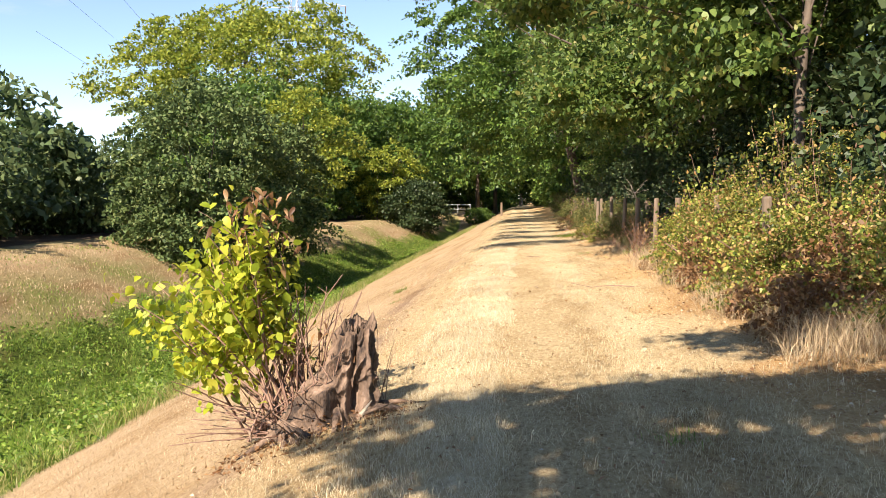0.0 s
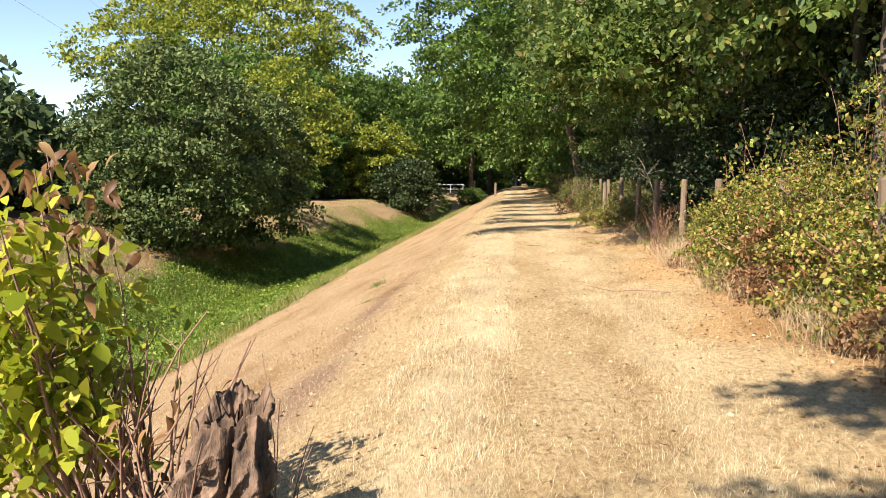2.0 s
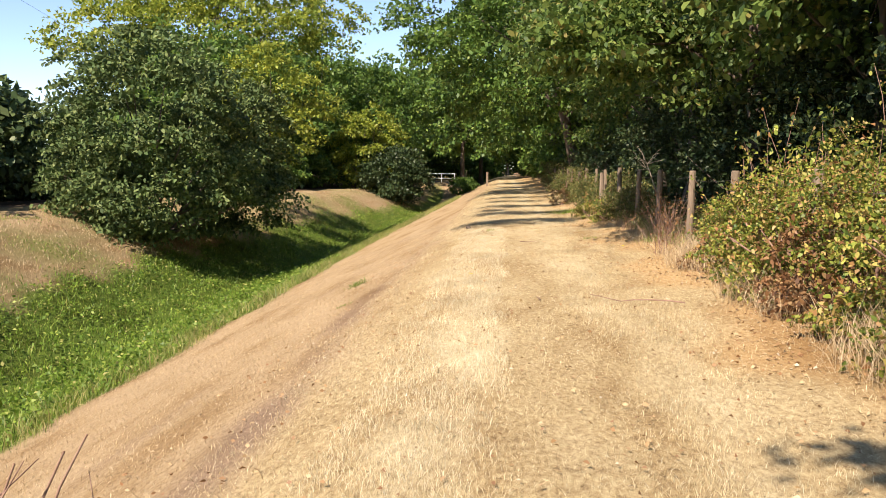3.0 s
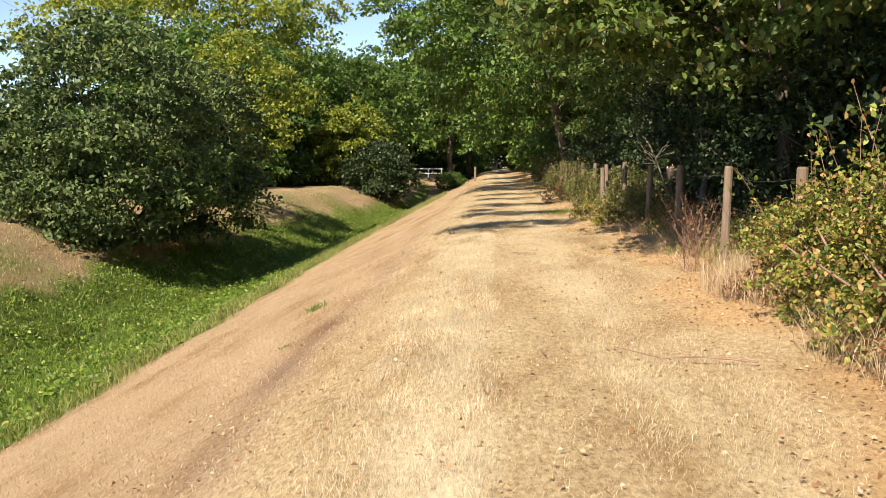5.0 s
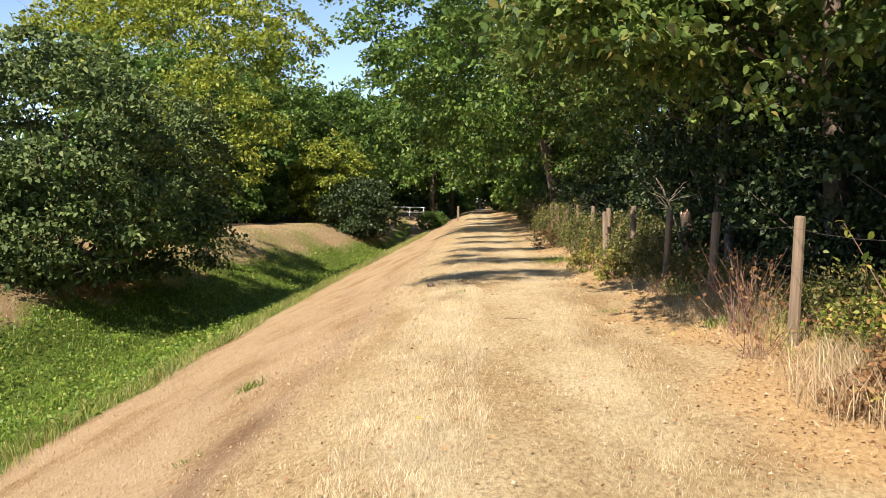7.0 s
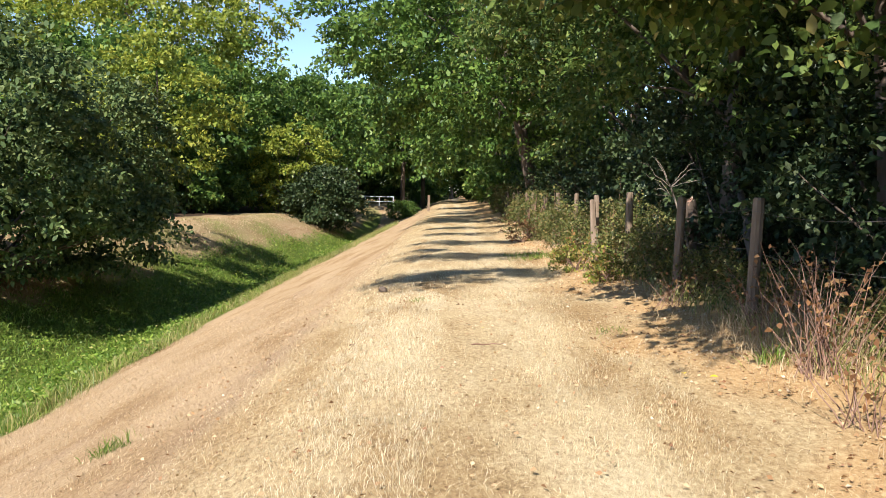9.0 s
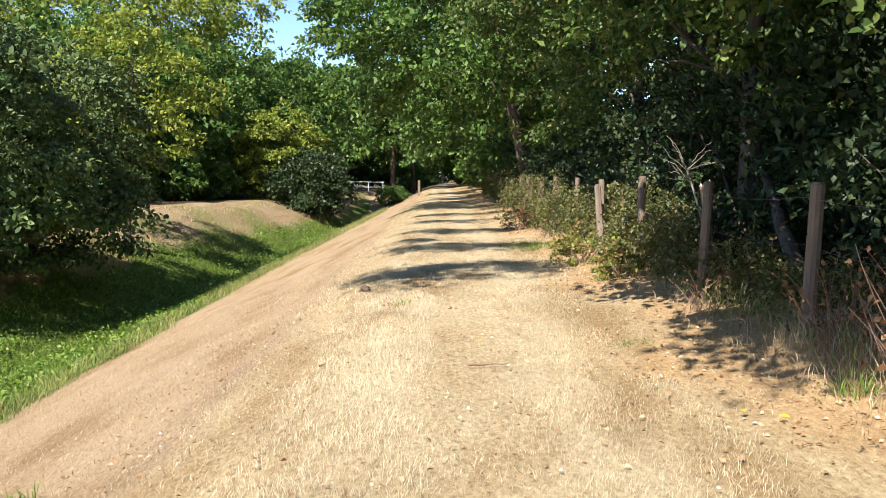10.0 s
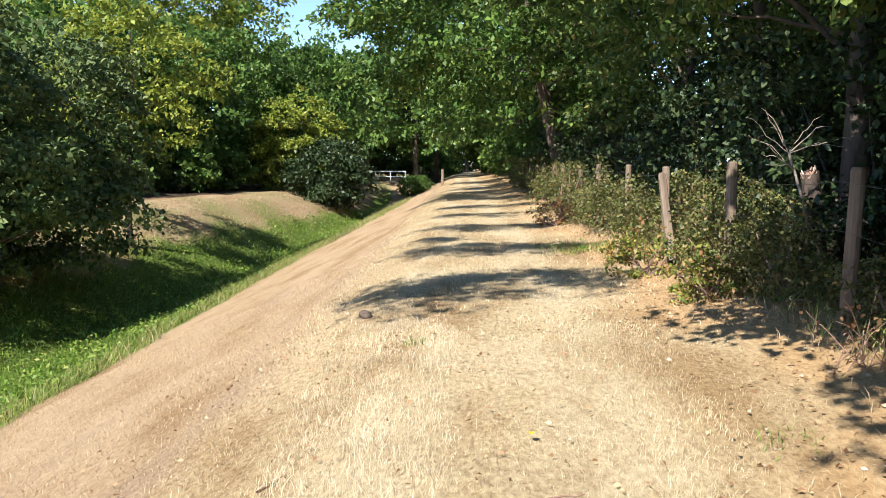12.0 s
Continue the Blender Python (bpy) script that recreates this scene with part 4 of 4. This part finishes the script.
rng = np.random.default_rng(77)
BX, BY = -1.62, 6.15
suckers = thing("sucker_shoots", (BX, BY, float(land(BX, BY)) - 0.02), "lime-green leafy shoots with red-brown stems round the stump", "shrub")
shapes = [leaf_shape("leaf", 0.098, 0.066, SHOOT, 0.25), leaf_shape("leaf", 0.08, 0.056, SHOOT, 0.4), leaf_shape("leaf", 0.09, 0.064, SHOOT, 0.1)]
rust = leaf_shape("withered_leaf", 0.08, 0.035, RUST, 0.6)


def hang_leaf(me, at, name="leaf", on=suckers):
    o = new(name, me)
    o.parent = on
    o.matrix_local = Matrix.Translation(at) @ Euler((radians(rng.uniform(-75, 5)), radians(rng.uniform(-40, 40)), rng.uniform(0, 2 * np.pi))).to_matrix().to_4x4() @ Matrix.Scale(rng.uniform(0.7, 1.2), 4)


leafy, stalks = [], []
for k in range(104):
    f = np.array([rng.normal() * 0.16 + 0.06, rng.normal() * 0.12, 0.0])
    if k < 26:   # leafy shoots that lean out over the slope
        tip = np.array([rng.uniform(-1.1, -0.15), rng.uniform(-0.5, 0.45), 0.0])
        tip[2] = 1.7 - 0.78 * abs(tip[0] + 0.3) - rng.uniform(0, 0.5)
        th = 0.011
    elif k < 62:  # upright bare stems
        tip = np.array([rng.uniform(-0.15, 0.5), rng.uniform(-0.3, 0.3), rng.uniform(0.55, 1.15)])
        th = 0.009
    else:        # dead stems lying over
        tip = np.array([rng.uniform(-0.75, 0.3), rng.uniform(-0.65, 0.1), rng.uniform(0.02, 0.5)])
        th = 0.007
    path = bent(rng, f, tip, th, 0.003, 8, 0.14, 0.1)
    v, q = tube([path], 5)
    stalk = mesh_object("stem", v, q, TWIG, suckers, True)
    if k < 26:
        leafy.append(path)
        stalks.append(stalk)
    for m in range(2 if k < 50 else 0):
        a = path[int(rng.integers(3, 7))][0]
        b = np.array(a) + np.array([rng.normal() * 0.12 - 0.03, rng.normal() * 0.12, rng.uniform(0.03, 0.25)])
        v, q = tube([bent(rng, a, b, 0.004, 0.0015, 5, 0.15)], 4)
        mesh_object("twig", v, q, TWIG, suckers, True)
for k in range(298):
    which = int(rng.integers(0, len(leafy)))
    path = leafy[which]
    t = rng.uniform(3.3, 6.99)
    i = int(t)
    p = np.array(path[i][0]) * (1 - t + i) + np.array(path[i + 1][0]) * (t - i) if i < 7 else np.array(path[7][0])
    hang_leaf(shapes[k % 3], p + rng.normal(0, 0.08, 3), on=stalks[which])
rest = []
for path in leafy:
    ends = np.array([q for q, r in path])
    t = rng.uniform(3.1, 7, 62)
    i = np.minimum(t.astype(int), 6)
    rest.append(ends[i] + (ends[i + 1] - ends[i]) * (t - i)[:, None] + rng.normal(0, 0.1, (62, 3)))
rest = np.concatenate(rest)
tagged(leaves("small_foliage", rng, rest, rng.normal(size=rest.shape) * 0.4, 0.08, SHOOT, suckers, 0.7, oval=True), kind="stuff")
for k in range(150):
    p = np.array([rng.normal() * 0.14 - 0.22, rng.normal() * 0.12, rng.uniform(1.15, 1.78)]) if k < 105 else np.array([rng.normal() * 0.3, rng.normal() * 0.2, rng.uniform(0.4, 0.9)])
    hang_leaf(rust, p, "withered_leaf")
v, q = tube([bent(rng, (-0.1, 0, 0.9), (-0.3, 0.05, 1.78), 0.006, 0.002, 6, 0.1)], 5)
mesh_object("stem", v, q, TWIG, suckers, True)

# bark scraps and dead leaves round the foot of the stump
a = rng.uniform(0, 2 * np.pi, 700)
d = 0.75 * rng.uniform(0, 1, 700) ** 0.6
x, y = SX - 0.1 + np.cos(a) * d, SY - 0.25 + np.sin(a) * d * 0.8
pts = np.stack([x, y, land(x, y) + rng.uniform(0.0, 0.16, 700) * np.maximum(0.1, 0.75 - d)], 1)
tagged(leaves("bark_scraps", rng, pts, rng.normal(size=pts.shape) * np.array([1, 1, 0.3]), 0.036, RUST, None, 0.1, spread=0.3), "red-brown bark scraps and dead leaves round the stump", "litter", kind="stuff")

# thin bare suckers on the other side of the stump
o = thing("bare_sucker", (-0.98, 6.2, float(land(-0.98, 6.2)) - 0.02), "thin leafless suckers beside the stump", "shrub")
canes(np.random.default_rng(14), 7, 0.25, 0.75, TWIG, o, 0.004, "stem", 0.8)

# ---- small things on the ground ----
rng = np.random.default_rng(21)
x, y = scatter(rng, 12000, 1.0, 3.3, 4, 36)
keep = rng.uniform(size=len(x)) < litter_cover(x, y)
x, y = x[keep], y[keep]
pts = np.stack([x, y, land(x, y) + 0.012], 1)
tagged(leaves("fallen_leaves", rng, pts, rng.normal(size=pts.shape) * np.array([1, 1, 0.1]), 0.036, LITTER, None, 0.0, spread=0.12), "dry brown and orange leaves fallen beside the path", "leaves", kind="stuff")
x, y = scatter(rng, 2600, -2.6, 1.6, 3, 26)
pts = np.stack([x, y, land(x, y) + 0.03], 1)
tagged(leaves("fallen_leaves", rng, pts, rng.normal(size=pts.shape) * np.array([1, 1, 0.1]), 0.035, LITTER, None, 0.0, spread=0.12), "single dry brown leaves lying on the path", "leaves", kind="stuff")
yellow = leaf_material("yellow_leaf", [(0.0, (0.75, 0.6, 0.02)), (1.0, (0.8, 0.66, 0.05))])
yl = leaf_shape("yellow_leaf", 0.06, 0.045, yellow, 0.1)
for x, y in ((1.73, 19.2), (1.86, 19.0), (-0.48, 15.6), (0.35, 21.5)):
    o = new("yellow_leaf", yl)
    o.location, o.rotation_euler = (x, y, float(land(x, y)) + 0.045), (0.2, 0.1, x * 9)
    tagged(o, "bright yellow leaf fallen on the dry grass", "leaf", "yellow leaves")
for k, (x, y, n, r, h) in enumerate([(-2.66, 19.7, 170, 0.16, 0.12), (-2.3, 16.4, 40, 0.1, 0.06), (-0.4, 24.0, 50, 0.12, 0.08), (1.9, 30.6, 500, 0.55, 0.12), (1.6, 31.6, 250, 0.4, 0.1), (0.9, 5.0, 60, 0.2, 0.07), (2.4, 19.3, 90, 0.15, 0.16), (1.6, 21.4, 60, 0.2, 0.06)]):
    rr = np.random.default_rng(200 + k)
    blades("grass_tuft", rr, x + rr.normal(0, r * 0.5, n), y + rr.normal(0, r * 0.5, n), h, 0.008, GREEN, "small green tuft of grass in the dry turf", 0.7)
clod = thing("earth_clod", (-0.93, 25.5, float(land(-0.93, 25.5))), "small dark clod of earth and dead grass", "clod")
bm = bmesh.new()
bmesh.ops.create_icosphere(bm, subdivisions=3, radius=0.065)
for q in bm.verts:
    q.co *= 1 + 0.5 * noise.noise(q.co * 18)
    q.co.z = q.co.z * 0.7 + 0.03
part("lump", bm, BARK, clod)
for k, (x, y, a, L) in enumerate([(0.22, 20.6, 20, 0.3), (-0.9, 20.9, 70, 0.22), (1.7, 13.0, 160, 0.9), (0.3, 13.4, 100, 0.2)]):
    o = thing("fallen_twig", (x, y, float(land(x, y)) + 0.03), "short dead twig lying on the dry grass", "twig", "twigs on the path")
    v, f = tube([bent(np.random.default_rng(220 + k), (0, 0, 0), (L * math.cos(radians(a)), L * math.sin(radians(a)), 0.01), 0.008, 0.003, 7, 0.3)], 5)
    mesh_object("stick", v, f, TWIG, o, True)

# ---- the crossing at the far end ----
marker = thing("marker_post", (-1.65, 87.0, float(land(-1.65, 87.0))), "pale square wooden marker post beside the path", "post")
bm = bmesh.new()
bmesh.ops.create_cube(bm, size=1.0)
bmesh.ops.scale(bm, vec=(0.2, 0.2, 1.4), verts=bm.verts)
bmesh.ops.translate(bm, vec=(0, 0, 0.6), verts=bm.verts)
bmesh.ops.bevel(bm, geom=bm.edges[:], offset=0.02, segments=1, affect="EDGES")
part("shaft", bm, POST, marker)
barrier = thing("bridge_railing", (-9.0, 100.5, float(land(-9.0, 100.5))), "pale grey steel railing where a lane crosses the ditch", "railing")
for h in (0.45, 0.95):
    v, f = tube([[((-3.6, 0, h), 0.045), ((0, 0, h), 0.045), ((3.6, 0, h), 0.045)]], 6)
    mesh_object("rail", v, f, RAIL, barrier, True)
for k in range(6):
    v, f = tube([[((-3.5 + 1.4 * k, 0, -0.2), 0.04), ((-3.5 + 1.4 * k, 0, 0.5), 0.04), ((-3.5 + 1.4 * k, 0, 0.97), 0.04)]], 6)
    mesh_object("railing_post", v, f, RAIL, barrier, True)
bm = bmesh.new()
nx = 24
cols = [[bm.verts.new((-34 + 30 * i / nx, yy, float(land(-34 + 30 * i / nx, yy)) + 0.03)) for yy in (102.0, 103.5, 105.0)] for i in range(nx + 1)]
for a, b in zip(cols, cols[1:]):
    for k in (0, 1):
        bm.faces.new((a[k], b[k], b[k + 1], a[k + 1]))
lane = part("road", bm, ASPHALT, None)
tagged(lane, "narrow grey asphalt lane crossing the ditch", "road", kind="structure")

# ---- power line beyond the trees ----
pylon = thing("power_pylon", (-36.0, 140.0, 0.0), "grey lattice power pylon standing far behind the trees", "pylon")
legs = [((a * 2.6, b * 2.6, -0.3), (a * 0.35, b * 0.35, 36.0)) for a in (-1, 1) for b in (-1, 1)]
for a, b in legs:
    v, f = tube([[(np.array(a), 0.14), ((np.array(a) + np.array(b)) / 2, 0.11), (np.array(b), 0.08)]], 4)
    mesh_object("leg", v, f, RAIL, pylon)
for k in range(11):
    t0, t1 = k / 11, (k + 1) / 11
    for (a, b), (c, d) in zip(legs, legs[1:] + legs[:1]):
        p, q = np.array(a) * (1 - t0) + np.array(b) * t0, np.array(c) * (1 - t1) + np.array(d) * t1
        v, f = tube([[(p, 0.05), ((p + q) / 2, 0.05), (q, 0.05)]], 4)
        mesh_object("brace", v, f, RAIL, pylon)
for h in (32.0, 27.5):
    for side in (-1, 1):
        v, f = tube([[((0, 0, h + 1.4), 0.08), ((side * 4.5, 0, h + 0.7), 0.07), ((side * 8.6, 0, h), 0.05)], [((0, 0, h), 0.08), ((side * 4.5, 0, h), 0.07), ((side * 8.6, 0, h), 0.05)]], 4)
        mesh_object("arm", v, f, RAIL, pylon)
        for w in (5.2, 6.8, 8.4):
            v, f = tube([[((side * w, 0, h), 0.09), ((side * w, 0, h - 0.6), 0.11), ((side * w, 0, h - 1.2), 0.06)]], 6)
            mesh_object("insulator", v, f, BARK, pylon)
for k, (p, q) in enumerate([((-31.6, 60.0, 15.4), (-83.0, 180.0, 33.6)), ((-34.0, 60.0, 13.2), (-88.0, 180.0, 27.9)), ((-28.0, 60.0, 15.8), (-76.0, 180.0, 35.5))]):
    o = thing("power_cable", (0, 0, 0), "thin grey overhead power cable against the sky", "cable", "power cables")
    p, q = np.array(p), np.array(q)
    d = q - p
    v, f = tube([[(p, 0.014), ((p + q) / 2, 0.02), (q, 0.028), (q + d, 0.03)]], 4)
    mesh_object("strand", v, f, WIRE, o)
